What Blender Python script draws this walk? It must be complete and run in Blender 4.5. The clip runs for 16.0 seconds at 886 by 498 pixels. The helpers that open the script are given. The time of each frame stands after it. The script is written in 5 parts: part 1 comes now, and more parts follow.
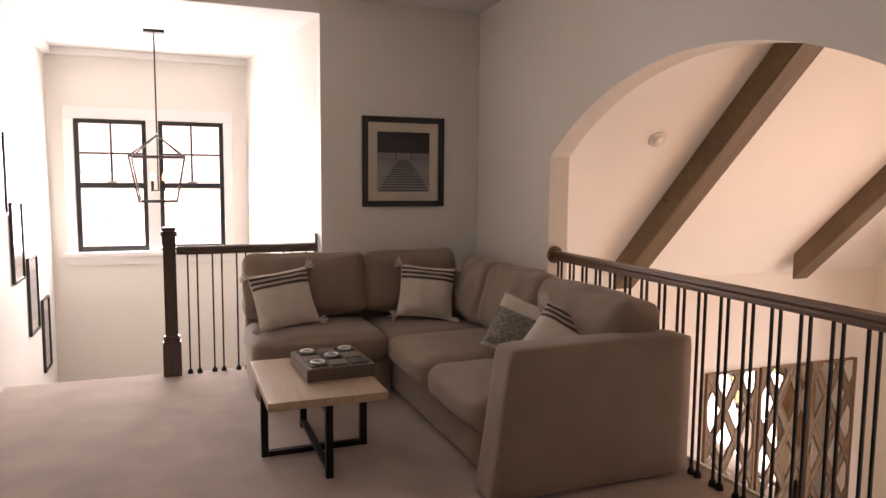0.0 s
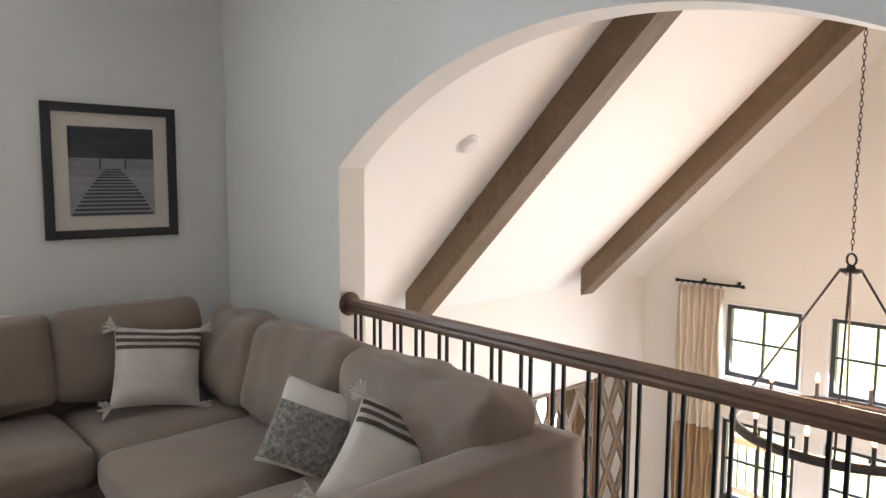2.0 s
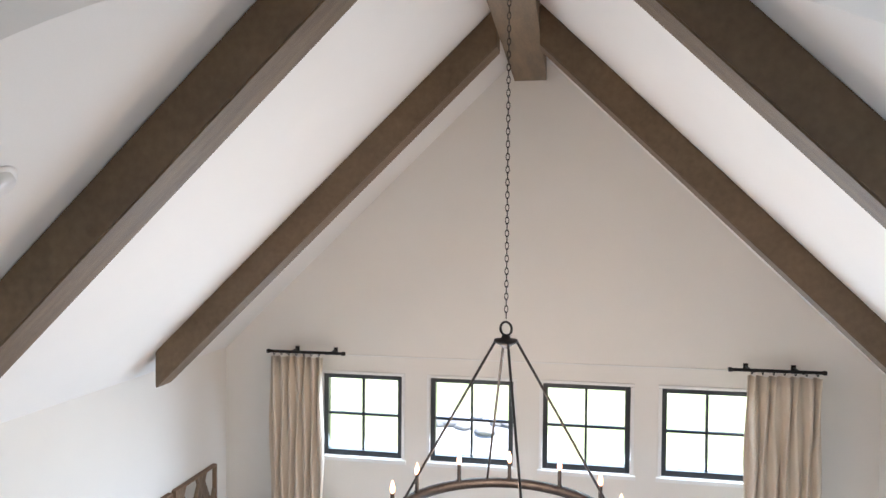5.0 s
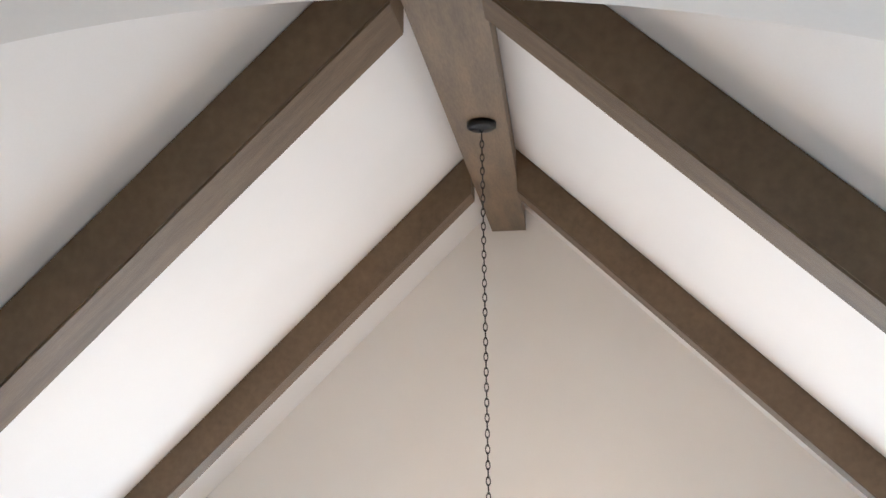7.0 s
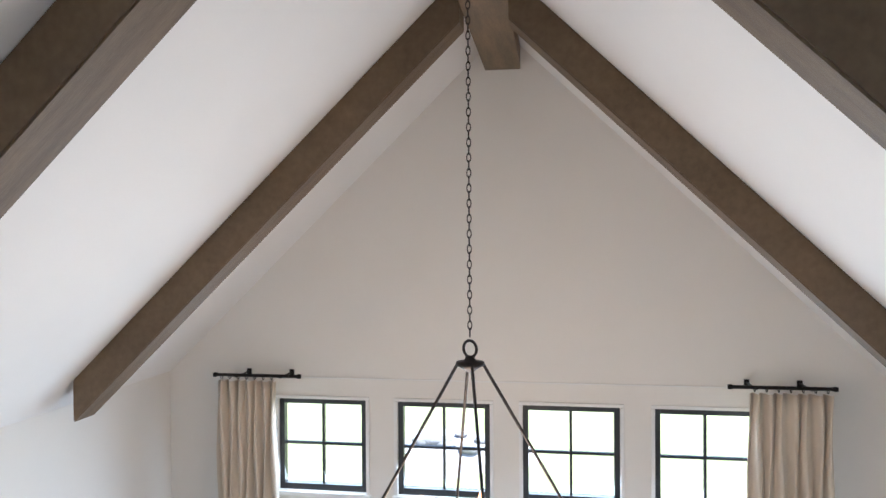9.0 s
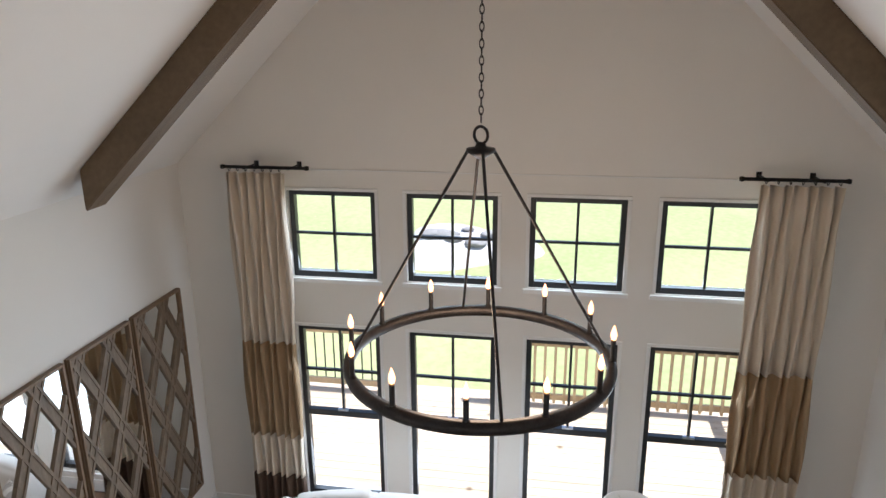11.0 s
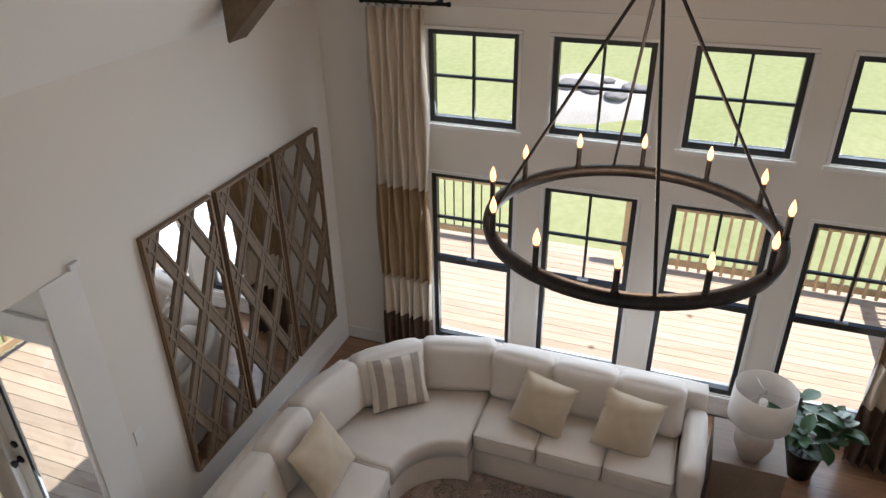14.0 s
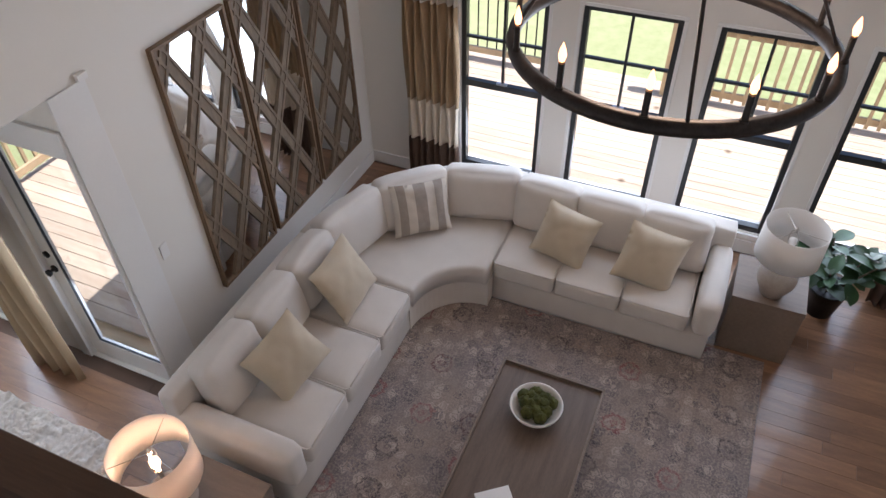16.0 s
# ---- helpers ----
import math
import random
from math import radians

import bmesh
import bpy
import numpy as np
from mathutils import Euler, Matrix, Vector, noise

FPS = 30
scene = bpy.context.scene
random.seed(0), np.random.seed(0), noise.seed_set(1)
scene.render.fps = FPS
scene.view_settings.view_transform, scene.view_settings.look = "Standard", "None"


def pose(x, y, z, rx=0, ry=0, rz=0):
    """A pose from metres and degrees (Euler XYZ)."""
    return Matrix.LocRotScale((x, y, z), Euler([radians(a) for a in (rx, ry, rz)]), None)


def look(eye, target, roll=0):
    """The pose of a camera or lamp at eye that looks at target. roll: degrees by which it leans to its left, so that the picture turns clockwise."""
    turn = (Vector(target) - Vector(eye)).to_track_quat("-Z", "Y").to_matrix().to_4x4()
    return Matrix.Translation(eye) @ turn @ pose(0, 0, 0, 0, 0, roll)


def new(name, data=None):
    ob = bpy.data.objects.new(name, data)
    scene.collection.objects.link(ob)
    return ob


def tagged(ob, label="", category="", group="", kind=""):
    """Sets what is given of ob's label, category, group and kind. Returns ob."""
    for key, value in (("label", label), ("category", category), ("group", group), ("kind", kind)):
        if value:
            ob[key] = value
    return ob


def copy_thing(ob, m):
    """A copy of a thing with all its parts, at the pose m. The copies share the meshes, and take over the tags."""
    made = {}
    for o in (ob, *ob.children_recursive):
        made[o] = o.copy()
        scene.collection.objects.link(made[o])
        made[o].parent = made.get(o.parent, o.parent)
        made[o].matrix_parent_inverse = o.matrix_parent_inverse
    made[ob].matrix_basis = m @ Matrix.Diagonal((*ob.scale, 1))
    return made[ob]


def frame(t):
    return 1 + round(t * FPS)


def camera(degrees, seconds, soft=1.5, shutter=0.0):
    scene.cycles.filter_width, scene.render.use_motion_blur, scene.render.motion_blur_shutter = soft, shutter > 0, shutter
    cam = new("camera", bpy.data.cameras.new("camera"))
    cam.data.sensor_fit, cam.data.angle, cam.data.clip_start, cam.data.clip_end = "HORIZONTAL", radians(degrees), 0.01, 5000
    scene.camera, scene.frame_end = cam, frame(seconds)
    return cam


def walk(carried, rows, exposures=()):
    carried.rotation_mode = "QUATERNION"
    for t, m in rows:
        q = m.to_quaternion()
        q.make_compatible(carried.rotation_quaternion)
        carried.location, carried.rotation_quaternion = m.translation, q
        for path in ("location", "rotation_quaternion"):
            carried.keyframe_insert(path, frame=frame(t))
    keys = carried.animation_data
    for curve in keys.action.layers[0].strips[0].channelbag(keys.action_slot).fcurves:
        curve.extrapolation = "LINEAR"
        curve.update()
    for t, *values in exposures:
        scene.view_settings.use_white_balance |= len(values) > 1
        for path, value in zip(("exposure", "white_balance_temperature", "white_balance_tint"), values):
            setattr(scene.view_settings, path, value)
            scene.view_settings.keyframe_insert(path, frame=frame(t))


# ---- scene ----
cam = camera(64.8, 16.0)
PATH = [
    (0, (-2.547, -4.503, 1.595), (-1.837, -2.644, 1.397), 0.50),
    (0.5, (-2.422, -4.115, 1.645), (-1.628, -2.291, 1.441), 0.50),
    (1, (-2.324, -3.736, 1.669), (-1.401, -1.974, 1.460), 0.60),
    (1.5, (-2.207, -3.360, 1.665), (-1.033, -1.753, 1.470), 0.40),
    (2, (-2.041, -3.036, 1.703), (-0.699, -1.565, 1.507), 0.30),
    (2.5, (-1.901, -2.684, 1.704), (-0.266, -1.547, 1.510), 0.30),
    (3, (-1.742, -2.463, 1.695), (0.028, -1.551, 1.504), 0.20),
    (3.5, (-1.567, -2.276, 1.718), (0.257, -1.478, 1.527), 0.10),
    (4, (-1.424, -2.076, 1.729), (0.483, -1.501, 1.543), 0.00),
    (4.2, (-1.365, -2.005, 1.737), (0.572, -1.540, 1.553), -0.10),
    (6.3, (-0.750, -1.840, 1.830), (1.217, -1.525, 2.009), -0.17),
    (6.5, (-0.700, -1.850, 1.840), (1.260, -1.546, 2.096), -0.24),
    (7, (-0.570, -1.860, 1.835), (1.370, -1.562, 2.220), -0.44),
    (7.5, (-0.470, -1.870, 1.830), (1.466, -1.576, 2.239), -0.55),
    (8, (-0.440, -1.880, 1.810), (1.501, -1.592, 2.196), -0.77),
    (8.5, (-0.440, -1.900, 1.765), (1.525, -1.603, 1.991), -0.26),
    (9, (-0.445, -1.932, 1.713), (1.531, -1.621, 1.697), -0.40),
    (9.5, (-0.394, -1.939, 1.694), (1.571, -1.626, 1.491), -0.50),
    (10, (-0.385, -1.935, 1.670), (1.561, -1.625, 1.325), -0.60),
    (12.3, (-0.308, -1.852, 1.613), (1.478, -1.441, 0.812), -0.69),
    (12.5, (-0.308, -1.846, 1.606), (1.462, -1.405, 0.786), -0.70),
    (13, (-0.295, -1.826, 1.600), (1.444, -1.329, 0.745), -0.72),
    (13.5, (-0.237, -1.782, 1.586), (1.455, -1.193, 0.697), -0.83),
    (14, (-0.152, -1.755, 1.565), (1.484, -1.133, 0.597), -0.94),
    (14.5, (-0.091, -1.755, 1.537), (1.473, -1.115, 0.467), -1.19),
    (15, (-0.050, -1.748, 1.501), (1.425, -1.088, 0.323), -1.13),
    (15.5, (-0.029, -1.776, 1.469), (1.369, -1.138, 0.189), -1.33),
    (16, (-0.026, -1.788, 1.454), (1.310, -1.178, 0.096), -1.35),
]
walk(cam, [(t, look(eye, target, roll)) for t, eye, target, roll in PATH], exposures=[(0, 1.8, 8900, 37), (1.0, 2.05, 8900, 38), (1.5, 2.35, 8200, 32), (1.9, 2.45, 6800, 18), (2.3, 2.4, 6000, 12), (3.5, 1.95, 5850, 12), (4.2, 2.0, 5700, 11), (6.3, 2.15, 5550, 9), (7.0, 2.25, 5600, 9), (8.0, 2.25, 5600, 9), (9.0, 1.85, 5450, 9), (10.0, 1.5, 5600, 9), (12.3, 0.7, 6200, 12), (14.5, 0.65, 6300, 14), (16, 0.9, 6000, 17)])
LIGHT_WIN, LIGHT_STAIR, LIGHT_CHAND = 8.0, 38.0, 15.5
ROD_A, CAND_A = (15, 105, 195, 285), 2.0

# world and daylight
world = bpy.data.worlds.new("world")
scene.world = world
world.use_nodes = True
wn = world.node_tree
sky = wn.nodes.new("ShaderNodeTexSky")
sky.sky_type = 'NISHITA'
sky.sun_disc = False
sky.sun_elevation = radians(70)
sky.sun_rotation = radians(184)
wn.links.new(sky.outputs[0], wn.nodes["Background"].inputs[0])
wn.nodes["Background"].inputs[1].default_value = 0.12


def lamp(name, kind, m, energy, color=(1, 1, 1), **kw):
    d = bpy.data.lights.new(name, kind)
    d.energy, d.color = energy, color
    if kind == 'AREA':
        d.shape = 'RECTANGLE'
        d.size, d.size_y = kw["size"]
    elif kind == 'SUN':
        d.angle = radians(0.5)
    else:
        d.shadow_soft_size = kw.get("radius", 0.02)
    ob = new(name, d)
    ob.matrix_world = m
    return ob


lamp("sun", 'SUN', look((0.5, -5.0, 14), (0, 0, 0)), 4.2, (1.0, 0.95, 0.87))

# plan numbers
FZ = -2.98          # floor of the great room
GX = 5.36           # inner face of the window wall
YL, YR = 1.47, -4.53  # side walls of the great room
RY = -1.53          # ridge
XB = -3.95          # back of the loft


def ceil_z(y):
    return 3.48 - 0.965 * abs(y - RY)


DAY = (0.80, 0.91, 1.0)
DAY_STAIR = (0.70, 0.86, 1.0)
WIN_Y = [0.055, -1.01, -2.07, -3.13]
for wy in WIN_Y:
    lamp("window_light", 'AREA', look((5.30, wy, -0.03), (0.5, wy, -2.0)), LIGHT_WIN * 0.55, DAY, size=(0.74, 0.74))
    lamp("window_light", 'AREA', look((5.30, wy, -1.83), (1.6, wy, -3.0)), LIGHT_WIN, DAY, size=(0.74, 1.74))
lamp("window_light", 'AREA', look((-2.79, 3.84, 1.49), (-2.79, 0, 1.2)), LIGHT_STAIR, DAY_STAIR, size=(1.45, 1.4))
lamp("chandelier_light", 'POINT', Matrix.Translation((2.79, -1.547, 0.32)), LIGHT_CHAND, (1.0, 0.68, 0.44), radius=0.30)
lamp("door_light", 'AREA', look((2.05, 1.9, -1.85), (-1, 1.9, -2.8)), LIGHT_WIN * 0.7, DAY, size=(0.6, 1.7))
lamp("door_light", 'AREA', look((2.05, 3.3, -1.85), (-1, 2.9, -2.8)), LIGHT_WIN * 1.6, DAY, size=(0.6, 1.7))


# materials
def mat(name, col, rough=0.6, metal=0.0, var=0.12, scale=6.0, fine=90.0, bump=0.15, dist=0.004, stretch=None, col2=None, sheen=0.0, rand=0.0, coat=0.0):
    m = bpy.data.materials.new(name)
    m.use_nodes = True
    nt = m.node_tree
    b = nt.nodes["Principled BSDF"]
    L = nt.links.new
    tc = nt.nodes.new("ShaderNodeTexCoord")
    mp = nt.nodes.new("ShaderNodeMapping")
    L(tc.outputs["Object"], mp.inputs[0])
    if stretch:
        mp.inputs["Scale"].default_value = stretch
    n1 = nt.nodes.new("ShaderNodeTexNoise")
    n1.inputs["Scale"].default_value, n1.inputs["Detail"].default_value = scale, 5
    n2 = nt.nodes.new("ShaderNodeTexNoise")
    n2.inputs["Scale"].default_value, n2.inputs["Detail"].default_value = fine, 3
    L(mp.outputs[0], n1.inputs[0])
    L(mp.outputs[0], n2.inputs[0])
    mx = nt.nodes.new("ShaderNodeMix")
    mx.data_type = 'FLOAT'
    mx.inputs[0].default_value = 0.4
    L(n1.outputs[0], mx.inputs[2])
    L(n2.outputs[0], mx.inputs[3])
    rp = nt.nodes.new("ShaderNodeValToRGB")
    c2 = col2 or tuple(c * (1 - var) for c in col)
    c1 = col if col2 else tuple(min(1, c * (1 + var)) for c in col)
    rp.color_ramp.elements[0].position, rp.color_ramp.elements[1].position = 0.32, 0.68
    rp.color_ramp.elements[0].color, rp.color_ramp.elements[1].color = (*c2, 1), (*c1, 1)
    L(mx.outputs[0], rp.inputs[0])
    out = rp.outputs[0]
    if rand:
        oi = nt.nodes.new("ShaderNodeObjectInfo")
        hs = nt.nodes.new("ShaderNodeHueSaturation")
        mr = nt.nodes.new("ShaderNodeMapRange")
        mr.inputs[3].default_value, mr.inputs[4].default_value = 1 - rand, 1 + rand
        L(oi.outputs["Random"], mr.inputs[0])
        L(mr.outputs[0], hs.inputs["Value"])
        L(out, hs.inputs["Color"])
        out = hs.outputs[0]
    L(out, b.inputs["Base Color"])
    b.inputs["Roughness"].default_value, b.inputs["Metallic"].default_value = rough, metal
    if sheen:
        b.inputs["Sheen Weight"].default_value = sheen
    if coat:
        b.inputs["Coat Weight"].default_value = coat
    if bump:
        bp = nt.nodes.new("ShaderNodeBump")
        bp.inputs["Strength"].default_value, bp.inputs["Distance"].default_value = bump, dist
        L(mx.outputs[0], bp.inputs["Height"])
        L(bp.outputs[0], b.inputs["Normal"])
    return m


M_WALL = mat("wall_paint", (0.78, 0.75, 0.70), 0.65, var=0.02, scale=2, fine=160, bump=0.08, dist=0.002)
M_CEIL = mat("ceiling_paint", (0.83, 0.815, 0.79), 0.7, var=0.02, scale=2, fine=160, bump=0.06, dist=0.002)
M_TRIM = mat("white_trim", (0.80, 0.79, 0.77), 0.35, var=0.02, scale=5, fine=80, bump=0.03)
M_CARPET = mat("carpet", (0.44, 0.35, 0.295), 0.95, var=0.22, scale=3.5, fine=220, bump=0.9, dist=0.012, sheen=0.3)
M_BEAM = mat("stained_beam", (0.18, 0.12, 0.066), 0.62, scale=2.2, fine=26, bump=0.5, dist=0.006, stretch=(9, 1, 1), col2=(0.092, 0.061, 0.033), rand=0.08)
M_BEAMX = mat("stained_beam_long", (0.22, 0.155, 0.09), 0.62, scale=2.2, fine=26, bump=0.5, dist=0.006, stretch=(1, 6, 6), col2=(0.115, 0.082, 0.052))
M_RAIL = mat("rail_wood", (0.17, 0.085, 0.045), 0.38, scale=4, fine=40, bump=0.2, stretch=(12, 1, 12), col2=(0.095, 0.046, 0.024), coat=0.2)
M_NEWEL = mat("newel_wood", (0.085, 0.05, 0.034), 0.4, scale=4, fine=40, bump=0.2, stretch=(12, 12, 1), col2=(0.05, 0.028, 0.02), coat=0.2)
M_IRON = mat("black_iron", (0.018, 0.017, 0.017), 0.42, 0.7, var=0.3, bump=0.1)
M_BRONZE = mat("dark_bronze", (0.045, 0.04, 0.038), 0.45, 0.7, var=0.35, scale=20, bump=0.2)
M_FRAME = mat("black_window_frame", (0.022, 0.024, 0.026), 0.4, var=0.2, bump=0.03)
M_SOFA = mat("taupe_fabric", (0.265, 0.197, 0.150), 0.9, var=0.12, scale=5, fine=330, bump=0.45, dist=0.004, sheen=0.25)
M_LINEN = mat("white_linen", (0.66, 0.61, 0.56), 0.9, var=0.05, scale=6, fine=300, bump=0.3, dist=0.003, sheen=0.2)
M_CUSH = mat("cream_cotton", (0.66, 0.60, 0.53), 0.92, var=0.08, scale=9, fine=260, bump=0.6, dist=0.004, sheen=0.2)
M_STRIPE = mat("dark_stripe", (0.10, 0.075, 0.06), 0.92, var=0.2, scale=60, fine=300, bump=0.5)
M_KNIT = mat("grey_knit", (0.42, 0.38, 0.33), 0.95, scale=45, fine=150, bump=0.9, dist=0.006, col2=(0.07, 0.065, 0.06))
M_TAN = mat("tan_cushion", (0.55, 0.465, 0.345), 0.85, var=0.06, scale=7, fine=240, bump=0.3, sheen=0.3)
M_GREYSTR = mat("grey_stripe", (0.36, 0.31, 0.27), 0.9, var=0.1, scale=30, fine=260, bump=0.3)
M_TOPWOOD = mat("pale_oak_top", (0.56, 0.42, 0.30), 0.45, scale=3, fine=30, bump=0.15, stretch=(10, 1, 1), col2=(0.44, 0.31, 0.21))
M_GAMEBOX = mat("grey_game_wood", (0.17, 0.13, 0.10), 0.55, scale=4, fine=50, bump=0.25, stretch=(1, 8, 1), col2=(0.10, 0.075, 0.06))
M_GAMEDARK = mat("dark_game_square", (0.035, 0.03, 0.028), 0.5, var=0.2)
M_WHITEP = mat("white_ceramic", (0.82, 0.80, 0.77), 0.3, var=0.03, bump=0.02)
M_PICFRAME = mat("black_picture_frame", (0.015, 0.013, 0.014), 0.35, var=0.2, bump=0.05)
M_MAT = mat("cream_picture_mat", (0.70, 0.63, 0.54), 0.85, var=0.03, bump=0.05)
M_TOWEL_D = mat("picture_dark_sky", (0.075, 0.072, 0.078), 0.7, scale=3, fine=12, bump=0, stretch=(1, 1, 6), col2=(0.035, 0.034, 0.038))
M_PIC_M = mat("picture_mist", (0.36, 0.35, 0.36), 0.7, scale=3, fine=12, bump=0, stretch=(1, 1, 6), col2=(0.22, 0.21, 0.22))
M_PIC_L = mat("picture_water", (0.40, 0.39, 0.40), 0.7, scale=3, fine=12, bump=0, stretch=(1, 1, 9), col2=(0.30, 0.29, 0.30))
M_PIC_P = mat("picture_pier_plank", (0.10, 0.096, 0.098), 0.7, scale=8, fine=30, bump=0, col2=(0.06, 0.057, 0.058))
M_MIRWOOD = mat("weathered_lattice_wood", (0.25, 0.185, 0.125), 0.6, scale=5, fine=50, bump=0.3, stretch=(6, 6, 1), col2=(0.14, 0.10, 0.068), rand=0.08)
M_MIREDGE = mat("brown_panel_edge", (0.23, 0.145, 0.08), 0.5, scale=5, fine=50, bump=0.2, stretch=(6, 6, 1), col2=(0.15, 0.09, 0.05))
M_OAK = mat("oak_floor_board", (0.29, 0.155, 0.085), 0.32, scale=3, fine=34, bump=0.12, stretch=(8, 1, 1), col2=(0.17, 0.09, 0.052), rand=0.22, coat=0.25)
M_DARKGAP = mat("floor_joint", (0.09, 0.05, 0.03), 0.8)
M_DECK = mat("pine_deck_board", (0.57, 0.475, 0.37), 0.7, scale=2.5, fine=30, bump=0.25, stretch=(9, 1, 1), col2=(0.44, 0.345, 0.25), rand=0.16)
M_DECKRAIL = mat("pine_rail", (0.56, 0.43, 0.27), 0.7, scale=3, fine=30, bump=0.2, col2=(0.44, 0.32, 0.19), rand=0.1)
M_GREENWALL = mat("green_siding", (0.20, 0.34, 0.22), 0.7, var=0.1)
M_CTABLE = mat("grey_brown_wood", (0.165, 0.115, 0.085), 0.5, scale=3, fine=36, bump=0.25, stretch=(1, 9, 1), col2=(0.095, 0.066, 0.05))
M_STABLE = mat("taupe_veneer", (0.23, 0.175, 0.135), 0.5, scale=3, fine=40, bump=0.15, stretch=(8, 1, 1), col2=(0.165, 0.122, 0.094))
M_SHADE = mat("white_lamp_shade", (0.82, 0.80, 0.77), 0.8, var=0.02, fine=200, bump=0.15)
M_CERAMIC = mat("sand_ceramic", (0.42, 0.36, 0.31), 0.7, scale=8, fine=60, bump=0.4, col2=(0.32, 0.27, 0.23))
M_LEAF = mat("fig_leaf", (0.026, 0.062, 0.022), 0.45, var=0.3, scale=9, bump=0.2, rand=0.35)
M_MOSS = mat("moss", (0.10, 0.105, 0.022), 0.95, scale=25, fine=120, bump=1.0, dist=0.012, col2=(0.03, 0.034, 0.008))
M_GRASS = mat("grass", (0.36, 0.37, 0.19), 0.9, scale=0.16, fine=6, bump=0.6, dist=0.05, col2=(0.24, 0.28, 0.11))
M_GRAVEL = mat("pale_gravel", (0.56, 0.53, 0.50), 0.9, scale=1.2, fine=25, bump=0.5, col2=(0.40, 0.38, 0.36))
M_ROCK = mat("grey_rock", (0.30, 0.29, 0.28), 0.85, scale=2, fine=20, bump=0.8, dist=0.03, col2=(0.18, 0.17, 0.17))
M_SHAG = mat("cream_shag", (0.62, 0.55, 0.48), 0.95, var=0.2, scale=30, fine=200, bump=1.0, dist=0.02, sheen=0.3)
M_CURT_C = mat("cream_curtain", (0.66, 0.57, 0.46), 0.9, var=0.04, scale=8, fine=280, bump=0.2)
M_CURT_T = mat("tan_curtain", (0.36, 0.245, 0.14), 0.9, var=0.06, scale=8, fine=280, bump=0.2)
M_CURT_D = mat("brown_curtain", (0.11, 0.07, 0.05), 0.9, var=0.1, scale=8, fine=280, bump=0.2)
M_CURT_K = mat("khaki_curtain", (0.42, 0.31, 0.19), 0.9, var=0.06, scale=8, fine=280, bump=0.2)
M_HEDGE = mat("tree_green", (0.085, 0.15, 0.04), 0.9, var=0.4, scale=2, fine=20, bump=1.0, dist=0.1)
M_SHINGLE = mat("roof_shingle", (0.55, 0.52, 0.51), 0.9, var=0.2, scale=4, fine=30, bump=0.4, rand=0.4)
M_BARK = mat("bark", (0.14, 0.10, 0.07), 0.9, var=0.3, scale=12, bump=0.8)
M_MAGAZINE = mat("white_paper", (0.80, 0.79, 0.78), 0.5, var=0.02, bump=0)
M_BRASS = mat("nickel", (0.5, 0.47, 0.43), 0.3, 1.0, var=0.1, bump=0)
M_CHROME = mat("steel", (0.55, 0.55, 0.56), 0.3, 1.0, var=0.05, bump=0)


def plain(name, col, rough, metal=0.0, transmission=0.0, emit=0.0):
    m = bpy.data.materials.new(name)
    m.use_nodes = True
    b = m.node_tree.nodes["Principled BSDF"]
    b.inputs["Base Color"].default_value = (*col, 1)
    b.inputs["Roughness"].default_value, b.inputs["Metallic"].default_value = rough, metal
    b.inputs["Transmission Weight"].default_value = transmission
    if emit:
        b.inputs["Emission Color"].default_value = (*col, 1)
        b.inputs["Emission Strength"].default_value = emit
    return m


def add_knots(m, scale):
    nt = m.node_tree
    b = nt.nodes["Principled BSDF"]
    src = b.inputs["Base Color"].links[0].from_socket
    tc = nt.nodes.new("ShaderNodeTexCoord")
    v = nt.nodes.new("ShaderNodeTexVoronoi")
    v.inputs["Scale"].default_value = scale
    r = nt.nodes.new("ShaderNodeValToRGB")
    r.color_ramp.elements[0].position, r.color_ramp.elements[0].color = 0.03, (0.35, 0.3, 0.26, 1)
    r.color_ramp.elements[1].position, r.color_ramp.elements[1].color = 0.12, (1, 1, 1, 1)
    x = nt.nodes.new("ShaderNodeMix")
    x.data_type, x.blend_type = 'RGBA', 'MULTIPLY'
    x.inputs[0].default_value = 1.0
    nt.links.new(tc.outputs["Object"], v.inputs["Vector"])
    nt.links.new(v.outputs["Distance"], r.inputs[0])
    nt.links.new(src, x.inputs[6])
    nt.links.new(r.outputs[0], x.inputs[7])
    nt.links.new(x.outputs[2], b.inputs["Base Color"])


add_knots(M_BEAM, 2.6)
add_knots(M_DECK, 2.2)
M_MIRROR = plain("mirror", (0.86, 0.87, 0.87), 0.03, 1.0)
M_BULB = plain("candle_bulb", (1.0, 0.42, 0.16), 0.3, emit=2.6)
M_GLOW = plain("lit_bulb", (1.0, 0.6, 0.3), 0.3, emit=9)


